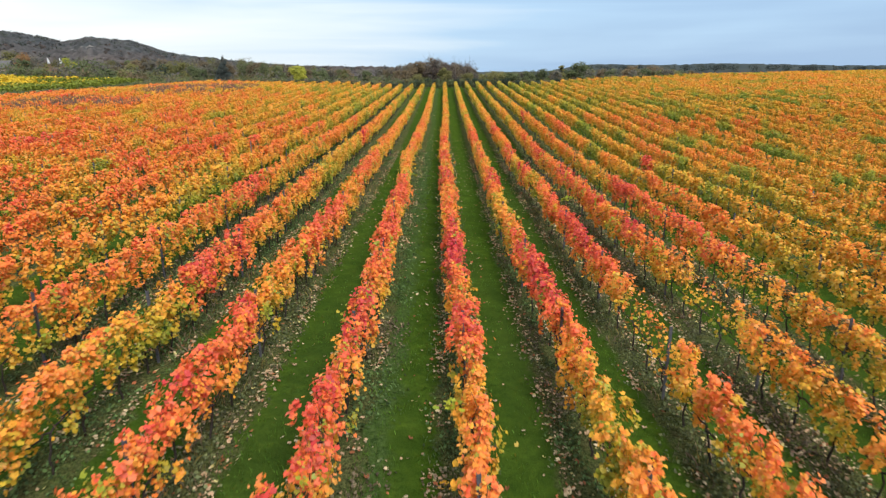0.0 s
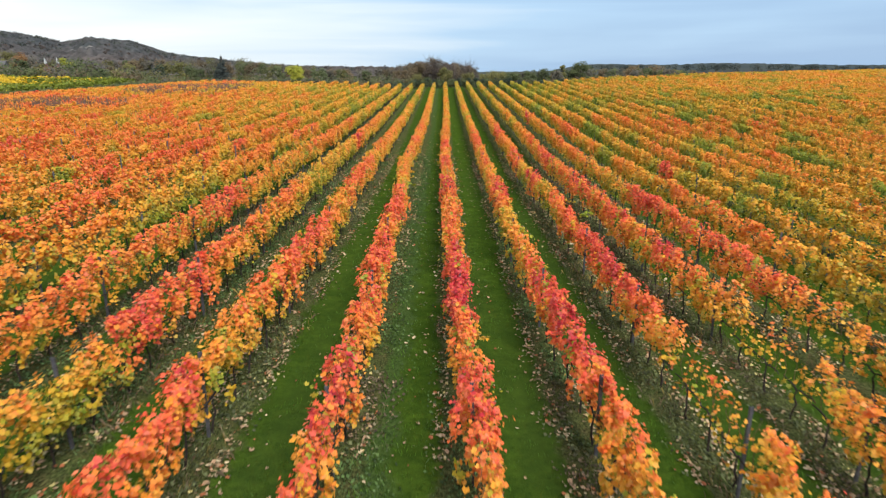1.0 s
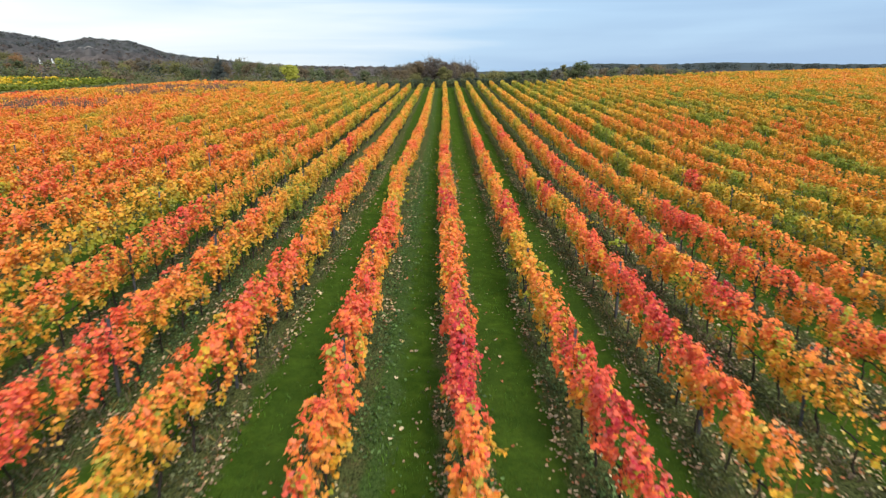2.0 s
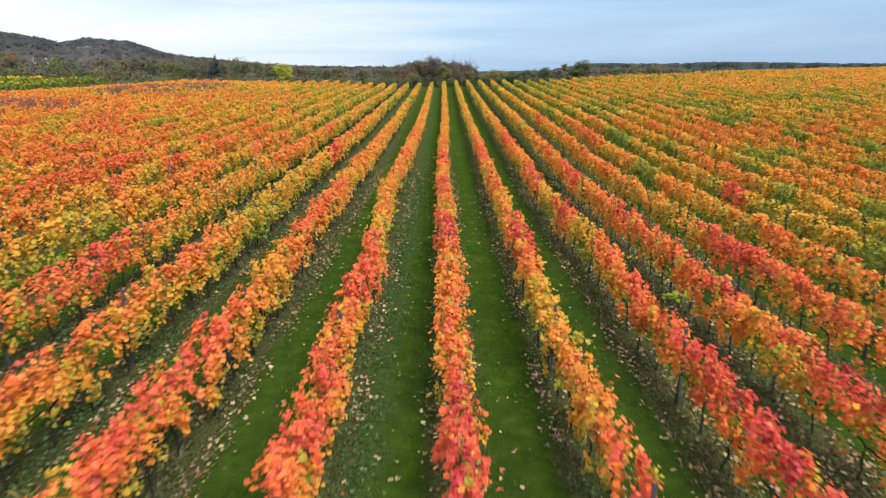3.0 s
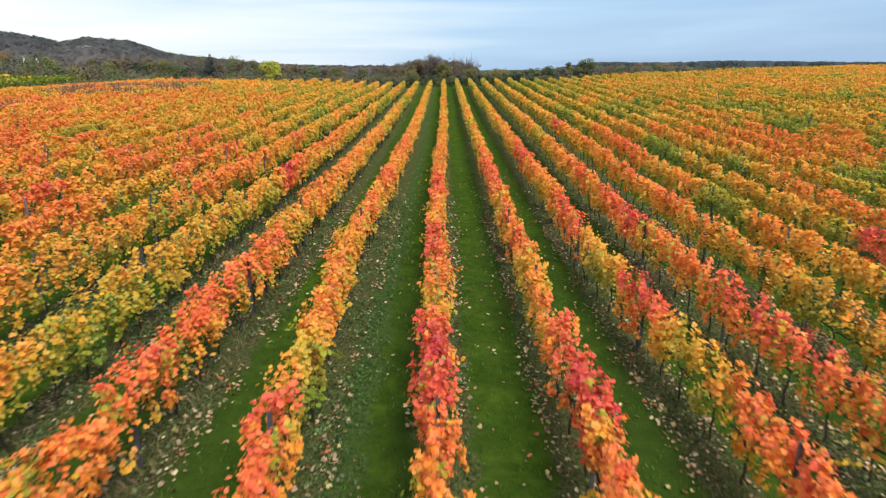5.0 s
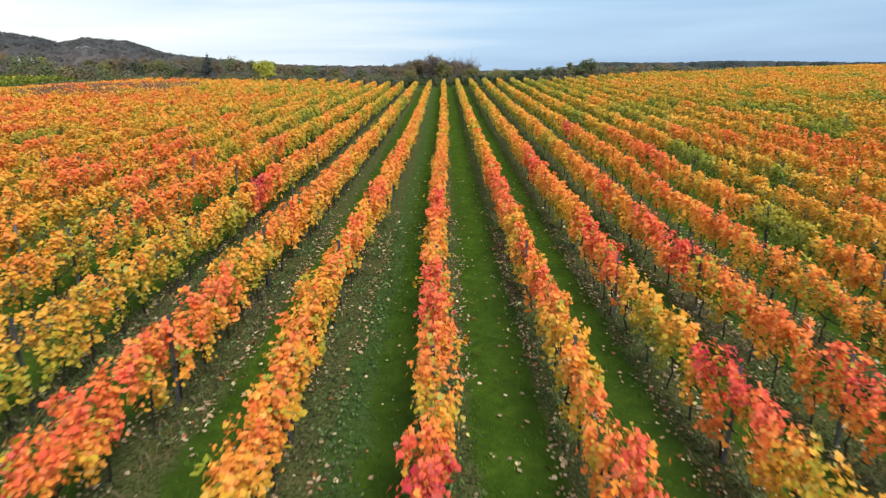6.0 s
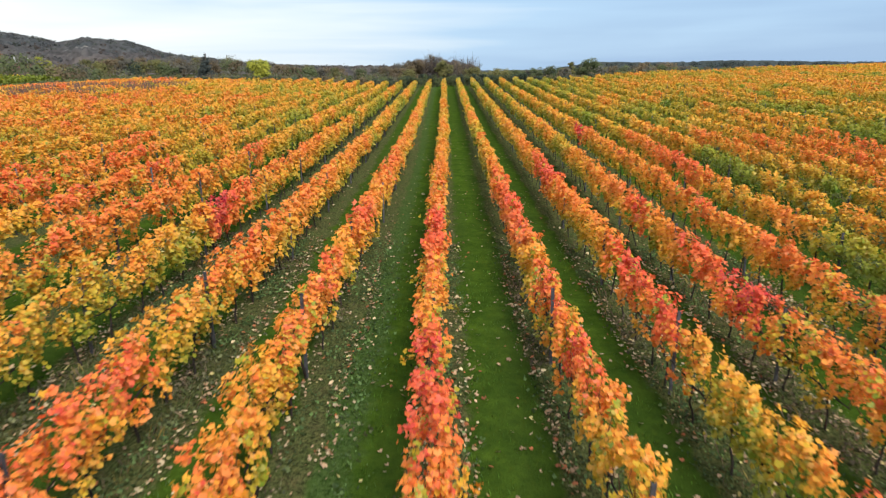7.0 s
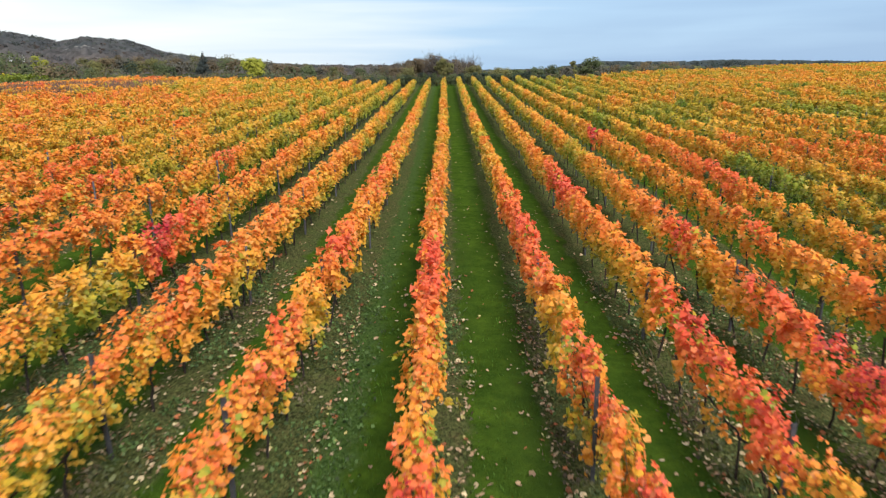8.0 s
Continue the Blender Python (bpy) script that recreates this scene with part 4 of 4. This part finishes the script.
# skyline of the tree belts: bearing (x over y), rise of the tops over eye level
BELT = np.array([(-0.80, 0.030), (-0.655, 0.030), (-0.62, 0.026), (-0.60, 0.020), (-0.53, 0.018), (-0.42, 0.021), (-0.34, 0.022), (-0.29, 0.019), (-0.24, 0.013), (-0.19, 0.0085), (-0.15, 0.0065), (-0.12, 0.008), (-0.08, 0.006)])
spots = []
for k in range(170):
    s = -0.85 + 0.79 * r_tree.rand()
    d = 360 + 200 * r_tree.rand()
    rise = np.interp(s, BELT[:, 0], BELT[:, 1]) * (0.42 + 0.60 * r_tree.rand())
    if abs(s + 0.333) < 0.022 and d < 425:
        continue
    if -0.74 < s < -0.50 and d < 445:
        rise *= 0.15
    x, y = s * d, d
    h = max(5.0, top_h(x, y, rise))
    spots.append((x, y, land1(x, y), h, h * (0.8 + 0.5 * r_tree.rand())))
wood("valley_wood", spots, "mixed autumn woodland of olive, brown and green trees", 480, 0.8, 0.05, ("olive", "brown", "grey", "grey", "green", "brown"))

spots = []
for k in range(330):
    s, d = -0.78 + 0.73 * r_tree.rand(), 172 + 170 * r_tree.rand()
    x, y = s * d, d
    if x < -100 and y < 215:
        continue
    h = 2.5 + 3.5 * r_tree.rand() + (0.012 * (d - 172) if s > -0.5 else 0)
    spots.append((x, y, land1(x, y), h, h * 1.3 + 1.5))
wood("valley_scrub", spots, "rough olive and green scrub in the dip behind the vineyard", 115, 0.52, 0.0, ("olive", "green", "green", "grey", "brown"))

# copse ahead, beyond the ends of the rows
spots = []
for k in range(60):
    s = -0.085 + 0.135 * r_tree.rand()
    d = 540 + 60 * r_tree.rand()
    rise = np.interp(s, [-0.085, -0.055, -0.04, -0.014, 0.005, 0.035, 0.052], [0.006, 0.0135, 0.0180, 0.0205, 0.0170, 0.0125, 0.0]) * (0.62 + 0.38 * r_tree.rand())
    x, y = s * d, d
    h = max(6.0, top_h(x, y, rise))
    spots.append((x, y, land1(x, y), h, h * 0.85))
wood("copse", spots, "copse of brown and grey half-bare autumn trees", 560, 0.75, 0.0, ("brown", "mauve", "brown", "grey"))

# belt to the right and the long dark ridge behind
spots = []
for k in range(80):
    s = 0.05 + 0.34 * r_tree.rand()
    d = 430 + 120 * r_tree.rand()
    rise = np.interp(s, [0.05, 0.08, 0.14, 0.175, 0.22, 0.26, 0.31, 0.39], [-0.004, -0.002, 0.001, 0.005, 0.007, 0.006, 0.006, 0.003]) * (0.5 + 0.5 * r_tree.rand())
    x, y = s * d, d
    h = max(4.0, top_h(x, y, rise))
    spots.append((x, y, land1(x, y), h, h * 0.95))
wood("field_belt", spots, "belt of olive and brown trees behind the vineyard", 460, 0.75, 0.0)
# the long ridge: bearing (x over y), rise of the crest over eye level
RIDGE = np.array([(0.0, -0.004), (0.04, -0.0005), (0.16, 0.0005), (0.175, 0.004), (0.215, 0.0105), (0.3, 0.0103), (0.36, 0.0103), (0.42, 0.0122), (0.5, 0.0113), (0.6, 0.0092), (1.0, 0.008)])
S, T = np.meshgrid(np.linspace(0.0, 1.0, 420), np.linspace(0, 1, 14))
D = 950 + 300 * T
crest = EYE_Z + 5 + np.interp(S, RIDGE[:, 0], RIDGE[:, 1]) * D
Z = -5 + crest * sstep(0.0, 0.75, T) - 2.5 + (3.2 * vnoise(S * D / 9 + 40, D / 30 + 40, 51) + 1.6 * vnoise(S * D / 4 + 80, D / 12 + 40, 52)) * np.clip(4 * T, 0, 1)
shade = vnoise(S * D / 14 + 60, D / 40 + 20, 53)[..., None]
rc = (np.array([0.034, 0.046, 0.044]) * (1 - shade) + np.array([0.062, 0.066, 0.052]) * shade).reshape(-1, 3)
ii, jj = np.meshgrid(np.arange(419), np.arange(13))
q = (jj * 420 + ii).ravel()
tagged(new("ridge", mesh_from("ridge", np.stack([S * D, D, Z], -1).reshape(-1, 3), np.stack([q, q + 1, q + 421, q + 420], 1), M_CROWN, rc)), "long low ridge under dark woodland", "hill", kind="structure")
spots = []
for k in range(300):
    s = 0.04 + 0.95 * r_tree.rand()
    d = 1000 + 230 * r_tree.rand()
    x, y = s * d, d
    h = 9 + 4 * r_tree.rand()
    spots.append((x, y, EYE_Z + float(np.interp(s, RIDGE[:, 0], RIDGE[:, 1])) * d * (0.93 + 0.07 * r_tree.rand()) - h, h, h * 1.6))
wood("ridge_wood", spots, "dark trees along the low ridge on the horizon", 110, 1.5, 0.06, ("ridge", "ridge", "heath", "ridge"))

# trees that stand out
G = "trees beyond the vineyard"


def stand(s, d, rise, wide, kind, label, **more):
    x, y = s * d, d
    h = top_h(x, y, rise)
    return tree(x, y, h, h * wide, kind, label, group=G, **more)


stand(-0.333, 425, 0.0258, 0.74, "ridge", "tall dark evergreen tree above the wood", n=3600, size=0.75, conifer=True)
tree(-34.2, 156, top_h(-34.2, 156, 0.0125), 4.9, "yellow", "bright yellow-green tree behind the vineyard", n=1500, size=0.35, group=G, low=0.08)
stand(-0.295, 400, 0.018, 0.9, "green", "broad olive-green tree in the valley wood", n=1200, size=0.7)
stand(-0.375, 300, 0.010, 0.9, "green", "rounded dark green tree in the valley wood", n=1200, size=0.6)
stand(-0.25, 380, 0.013, 0.9, "olive", "olive autumn tree in the valley wood", n=1000, size=0.7)
stand(-0.47, 330, 0.014, 0.9, "olive", "yellowing olive tree beside the oast house", n=1200, size=0.6)
stand(-0.578, 392, 0.0070, 0.9, "olive", "yellowing olive tree before the oast house", n=1000, size=0.6)
stand(-0.608, 388, 0.0075, 0.9, "olive", "olive autumn tree before the oast house", n=1000, size=0.6)
stand(-0.568, 470, 0.0220, 1.0, "yellow", "yellow-green tree beside the oast house", n=1500, size=0.6)
stand(-0.592, 480, 0.0175, 1.0, "olive", "rounded olive tree behind the oast house", n=1300, size=0.6)
stand(-0.632, 520, 0.0310, 1.0, "russet", "tall russet oak behind the oast house", n=1800, size=0.7)
stand(-0.655, 530, 0.0330, 1.0, "olive", "tall yellowing oak behind the oast house", n=1800, size=0.7)
stand(-0.648, 380, 0.0145, 0.9, "russet", "russet tree between barn and oast house", n=1000, size=0.6)
stand(-0.635, 470, 0.024, 0.9, "russet", "russet autumn tree near the barn", n=1200, size=0.6)
stand(-0.016, 560, 0.0225, 0.95, "brown", "tall brown half-bare oak in the copse", n=1500, size=0.7, bare=True)
stand(-0.040, 555, 0.0165, 1.0, "brown", "dark brown rounded oak in the copse", n=2400, size=0.8)
stand(0.034, 330, 0.0185, 0.8, "mauve", "bare grey-brown ash with upright branches", n=900, size=0.28, bare=True)
stand(0.018, 340, 0.0165, 0.8, "mauve", "bare purple-brown tree in the copse", n=800, size=0.3, bare=True)
stand(0.047, 335, 0.010, 0.8, "grey", "bare brown tree beside the copse", n=300, size=0.45, bare=True)
stand(0.078, 440, 0.0015, 1.7, "olive", "low spreading olive tree behind the rows", n=900, size=0.8)
stand(0.130, 430, 0.0025, 1.3, "green", "dark green bushy tree behind the rows", n=1100, size=0.6)
stand(0.148, 435, 0.0045, 1.2, "green", "rounded green tree behind the rows", n=1100, size=0.6)
stand(0.179, 440, 0.0130, 0.45, "olive", "slim upright olive tree", n=1100, size=0.55)
stand(0.206, 445, 0.0163, 1.05, "green", "tall rounded dark green oak", n=2400, size=0.65)
stand(0.318, 560, 0.0118, 1.1, "brown", "golden brown autumn tree before the ridge", n=1000, size=0.9)
stand(0.285, 570, 0.0105, 1.0, "brown", "brown autumn tree before the ridge", n=900, size=0.9)

# hedge and bushes at the ends of the rows
for k in range(26):
    x = -9 + 0.9 * k + r_tree.normal(0, 0.3)
    tree(x, FIELD_END + 6.5 + r_tree.normal(0, 0.5), 1.6 + 0.5 * r_tree.rand(), 2.2, "dark" if r_tree.rand() < 0.6 else "green", "low dark green hedge bush at the end of the rows", n=420, size=0.16, name="bush", group="hedge at the row ends", low=0.08)
spots = []
for k in range(190):
    x = -62 + 122 * k / 190
    if -10 < x < 15:
        continue
    y = row_end(x) + 5 + r_tree.normal(0, 0.6)
    spots.append((x, y, land1(x, y), 1.2 + 0.6 * r_tree.rand(), 2.2))
wood("end_hedge", spots, "low dark hedge along the far end of the vineyard", 130, 0.22, 0.0, ("dark", "green", "olive", "brown"))
tree(0.3, FIELD_END + 13, 4.3, 3.6, "olive", "yellowish olive bush behind the hedge", n=1200, size=0.3, name="bush", group=G, low=0.05)
tree(5.2, FIELD_END + 15, 2.9, 4.0, "olive", "olive bush behind the hedge", n=1200, size=0.3, name="bush", group=G, low=0.05)
tree(-6.0, FIELD_END + 18, 2.7, 5.0, "olive", "spreading olive bush behind the hedge", n=1200, size=0.3, name="bush", group=G, low=0.05)

# ---------------------------------------------------------------- left: the yellow block, margin hedge, farm
blk_x, blk_y = [], []
for k in range(30):
    for yy in np.arange(98, 152, 1.3):
        blk_x.append(-69.5 - 2.4 * k + r_tree.normal(0, 0.05))
        blk_y.append(yy)
bx, by = np.array(blk_x), np.array(blk_y)
per = 26
who = np.repeat(np.arange(len(bx)), per)
k = len(who)
h = r_tree.beta(2.2, 1.5, k)
px, py = bx[who] + r_tree.normal(0, 0.2, k), by[who] + (r_tree.rand(k) - 0.5) * 1.5
at = np.stack([px, py, land(px, py) + 0.5 + 1.45 * h], 1)
gr = (vnoise(px / 5 + 40, py / 6 + 40, 20) > 0.66) | (h < 0.25) | (px > -78 + 9 * (r_tree.rand(k) - 0.5))
col = np.where(gr[:, None], np.array([[0.20, 0.24, 0.03]]), np.array([[0.72, 0.50, 0.04]])) * (0.75 + 0.5 * r_tree.rand(k))[:, None]
v, f = leaves(SIMPLE, SIMPLE_F, at, r_tree.normal(0, 0.6, (k, 3)) + np.array([0, 0, 0.7]), r_tree.rand(k) * 6.28, 0.32 + 0.16 * r_tree.rand(k))
yb = thing("yellow_vine_block", (0, 0, 0), "neighbouring block of bright yellow autumn vines", "vineyard")
tagged(yb, kind="stuff")
child("foliage", mesh_from("foliage", v, f, M_LEAF, np.repeat(col, 4, 0)), yb)
pv, pf = prisms(bx, by, land(bx, by), np.full(len(bx), 0.8), 0.05, np.zeros((len(bx), 2)))
child("trunks", mesh_from("trunks", pv, pf, M_TRUNK), yb)

# rough green margin between the two blocks
spots = []
for k in range(420):
    y = 50 + 105 * r_tree.rand()
    x = -61.5 - 6.5 * r_tree.rand()
    spots.append((x, y, land1(x, y), 0.8 + 0.8 * r_tree.rand(), 2.4))
wood("margin_scrub", spots, "rough green scrub between the vineyard blocks", 70, 0.3, 0.0, ("green", "green", "olive"))


def box_bm(bm, lo, hi):
    m = Matrix.Translation([(a + b) / 2 for a, b in zip(lo, hi)]) @ Matrix.Diagonal((*[b - a for a, b in zip(lo, hi)], 1))
    return bmesh.ops.create_cube(bm, size=1.0, matrix=m)


def gable_roof(w, d, z, rise, over=0.35, thick=0.18):
    """Two sloping slabs meeting at a ridge along x."""
    bm = bmesh.new()
    for s in (-1, 1):
        lo = [(-w / 2 - over, s * (d / 2 + over), z - over * rise / (d / 2)), (w / 2 + over, s * (d / 2 + over), z - over * rise / (d / 2)), (w / 2 + over, 0, z + rise), (-w / 2 - over, 0, z + rise)]
        a = [bm.verts.new(p) for p in lo]
        b = [bm.verts.new((p[0], p[1], p[2] + thick)) for p in lo]
        bm.faces.new(a), bm.faces.new(b)
        for i in range(4):
            bm.faces.new((a[i], a[(i + 1) % 4], b[(i + 1) % 4], b[i]))
    bmesh.ops.recalc_face_normals(bm, faces=bm.faces)
    return bm


def gabled_walls(w, d, z, rise):
    bm = bmesh.new()
    prof = [(-d / 2, 0), (d / 2, 0), (d / 2, z), (0, z + rise), (-d / 2, z)]
    e = [[bm.verts.new((sx * w / 2, py, pz)) for py, pz in prof] for sx in (-1, 1)]
    for i in range(5):
        bm.faces.new((e[0][i], e[0][(i + 1) % 5], e[1][(i + 1) % 5], e[1][i]))
    bm.faces.new(e[0]), bm.faces.new(e[1])
    bmesh.ops.recalc_face_normals(bm, faces=bm.faces)
    return bm


def oast_house(x, y, base):
    ob = thing("oast_house", (x, y, base), "brick oast house with two conical roofs and white cowls", "house")
    part("wall", gabled_walls(16, 7, 5.2, 3.4), M_BRICK, ob)
    part("roof", gable_roof(16, 7, 5.2, 3.4), M_TILE, ob, "brown tiled pitched roof")
    for k in (-5, -1.5, 2, 5.5):
        bm = bmesh.new()
        box_bm(bm, (k - 0.5, -3.56, 2.2), (k + 0.5, -3.44, 3.5))
        win = part("window", bm, M_WHITE, ob, "white framed window")
        bm = bmesh.new()
        box_bm(bm, (k - 0.4, -3.60, 2.3), (k + 0.4, -3.54, 3.4))
        part("pane", bm, M_PANE, win)
    for cx in (3.2, 10.6):
        bm = bmesh.new()
        bmesh.ops.create_cone(bm, cap_ends=True, segments=24, radius1=2.7, radius2=2.7, depth=5.6, matrix=Matrix.Translation((cx, -4.0, 2.8)))
        part("roundel", bm, M_BRICK, ob, "round brick kiln wall")
        bm = bmesh.new()
        bmesh.ops.create_cone(bm, cap_ends=True, segments=24, radius1=3.0, radius2=0.55, depth=5.4, matrix=Matrix.Translation((cx, -4.0, 8.3)))
        part("cone_roof", bm, M_TILE, ob, "steep conical tiled roof")
        # cowl: a leaning white hood, open on one side
        bm = bmesh.new()
        ring = []
        for t, rr, off in ((0, 0.95, 0), (1.0, 0.8, 0.15), (2.3, 0.45, 0.45), (3.6, 0.10, 0.8)):
            ring.append([bm.verts.new((cx - off + rr * math.cos(a), -4.0 + rr * math.sin(a), 10.7 + t)) for a in np.linspace(0.4, 5.9, 14)])
        for a, b in zip(ring, ring[1:]):
            for i in range(13):
                bm.faces.new((a[i], a[i + 1], b[i + 1], b[i]))
        bmesh.ops.solidify(bm, geom=bm.faces[:], thickness=0.08)
        part("cowl", bm, M_WHITE, ob, "white painted wooden cowl")
    return ob


oast_house(-243.5, 407, land1(-243.5, 407) - 3.6)


def barn(x, y, base, turn):
    ob = thing("barn", (x, y, base), "long grey slate-roofed farm building with pale walls", "barn")
    ob.rotation_euler = (0, 0, radians(turn))
    part("wall", gabled_walls(20, 8, 4.2, 3.0), M_RENDER, ob)
    part("roof", gable_roof(20, 8, 4.2, 3.0), M_SLATE, ob, "grey slate roof")
    for k in (-7, -2.5, 3, 7.5):
        bm = bmesh.new()
        box_bm(bm, (k - 0.6, -4.06, 1.6), (k + 0.6, -3.95, 2.8))
        win = part("window", bm, M_WHITE, ob, "white framed window")
        bm = bmesh.new()
        box_bm(bm, (k - 0.5, -4.10, 1.7), (k + 0.5, -4.04, 2.7))
        part("pane", bm, M_PANE, win)
    return ob


barn(-207, 300, land1(-207, 300) - 0.2, 8)

# ---------------------------------------------------------------- the wooded hill far off
def hill_height(s):
    """Rise of the crest over eye level by bearing."""
    return np.interp(s, [-1.1, -0.9, -0.674, -0.62, -0.571, -0.545, -0.532, -0.468, -0.425, -0.39, -0.33, -0.25, -0.12, 0.0],
                     [0.058, 0.066, 0.0615, 0.054, 0.0445, 0.048, 0.0505, 0.045, 0.031, 0.0245, 0.0185, 0.011, 0.006, 0.0])


ss, tt = np.linspace(-1.0, 0.04, 300), np.linspace(0, 1, 60)
S, T = np.meshgrid(ss, tt)
D = 1300 + 1300 * T
crest = 6 + 2500 * hill_height(S) - 20
prof = np.where(T < 0.9, sstep(0.0, 0.9, T) ** 1.25, 1 - 0.35 * (T - 0.9) / 0.1)
cell = vnoise(S * D / 11 + 700, D / 14 + 30, 22) * 15 + vnoise(S * D / 5 + 900, D / 8 + 30, 23) * 7 + vnoise(S * D / 60 + 500, D / 60, 24) * 8
Z = -3 + crest * prof + cell * np.clip(T * 6, 0, 1)
hv = np.stack([S * D, D, Z], -1).reshape(-1, 3)
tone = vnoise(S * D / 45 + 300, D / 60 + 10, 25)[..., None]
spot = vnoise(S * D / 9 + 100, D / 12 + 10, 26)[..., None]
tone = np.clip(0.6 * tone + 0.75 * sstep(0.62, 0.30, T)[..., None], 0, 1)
# upper slope's blue-grey is aerial haze put into the colour; lower slope browner
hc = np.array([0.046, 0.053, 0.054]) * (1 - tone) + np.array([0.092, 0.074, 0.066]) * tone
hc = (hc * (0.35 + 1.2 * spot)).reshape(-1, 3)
nx = len(ss)
ii, jj = np.meshgrid(np.arange(nx - 1), np.arange(len(tt) - 1))
q = (jj * nx + ii).ravel()
tagged(new("hill", mesh_from("hill", hv, np.stack([q, q + 1, q + nx + 1, q + nx], 1), M_CROWN, hc)), "long hillside under dense grey-brown autumn woodland with haze in its colours", "hill", kind="structure")

upper, lower = [], []
for k in range(2300):
    s = -1.0 + 1.02 * r_tree.rand()
    t = 0.80 * r_tree.rand() ** 0.6 if k > 800 else 0.86 + 0.05 * r_tree.rand()
    d = 1300 + 1300 * t
    if -0.575 < s < -0.510 and 0.36 < t < 0.60:
        continue
    z = -3 + (6 + 2500 * float(hill_height(s)) - 20) * float(sstep(0, 0.9, np.array(t))) ** 1.25
    h = 15 + 8 * r_tree.rand()
    (upper if t > 0.5 + 0.15 * r_tree.rand() else lower).append((s * d, d, z + 3, h, h * (0.9 + 0.5 * r_tree.rand())))
# the haze tones carry the distant air's grey in the leaf colour
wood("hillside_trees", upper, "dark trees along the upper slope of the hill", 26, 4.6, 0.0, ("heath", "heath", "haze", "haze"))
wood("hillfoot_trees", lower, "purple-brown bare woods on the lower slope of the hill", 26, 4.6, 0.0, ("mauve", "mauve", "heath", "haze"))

# pale quarry face among the trees
bm = bmesh.new()
cols = []
for i in range(13):
    t = i / 12
    s = -0.565 + 0.047 * t
    d = 1300 + 1300 * 0.55
    zb = -3 + (6 + 2500 * float(hill_height(s)) - 14) * float(sstep(0, 0.9, np.array(0.57))) ** 1.25
    tall = (9 + 3 * math.sin(i * 1.7)) * math.sin(math.pi * (0.08 + 0.84 * t))
    cols.append([bm.verts.new((s * d, d + dy, zb + dz)) for dy, dz in ((-10, -4), (-4, 0.35 * tall + 4), (3, tall + 4), (25, tall))])
for a, b in zip(cols, cols[1:]):
    for j in range(3):
        bm.faces.new((a[j], b[j], b[j + 1], a[j + 1]))
me = bpy.data.meshes.new("quarry_face")
bm.to_mesh(me)
bm.free()
me.materials.append(M_CHALK)
tagged(new("quarry_face", me), "pale chalk quarry face on the wooded hillside", "cliff", kind="structure")
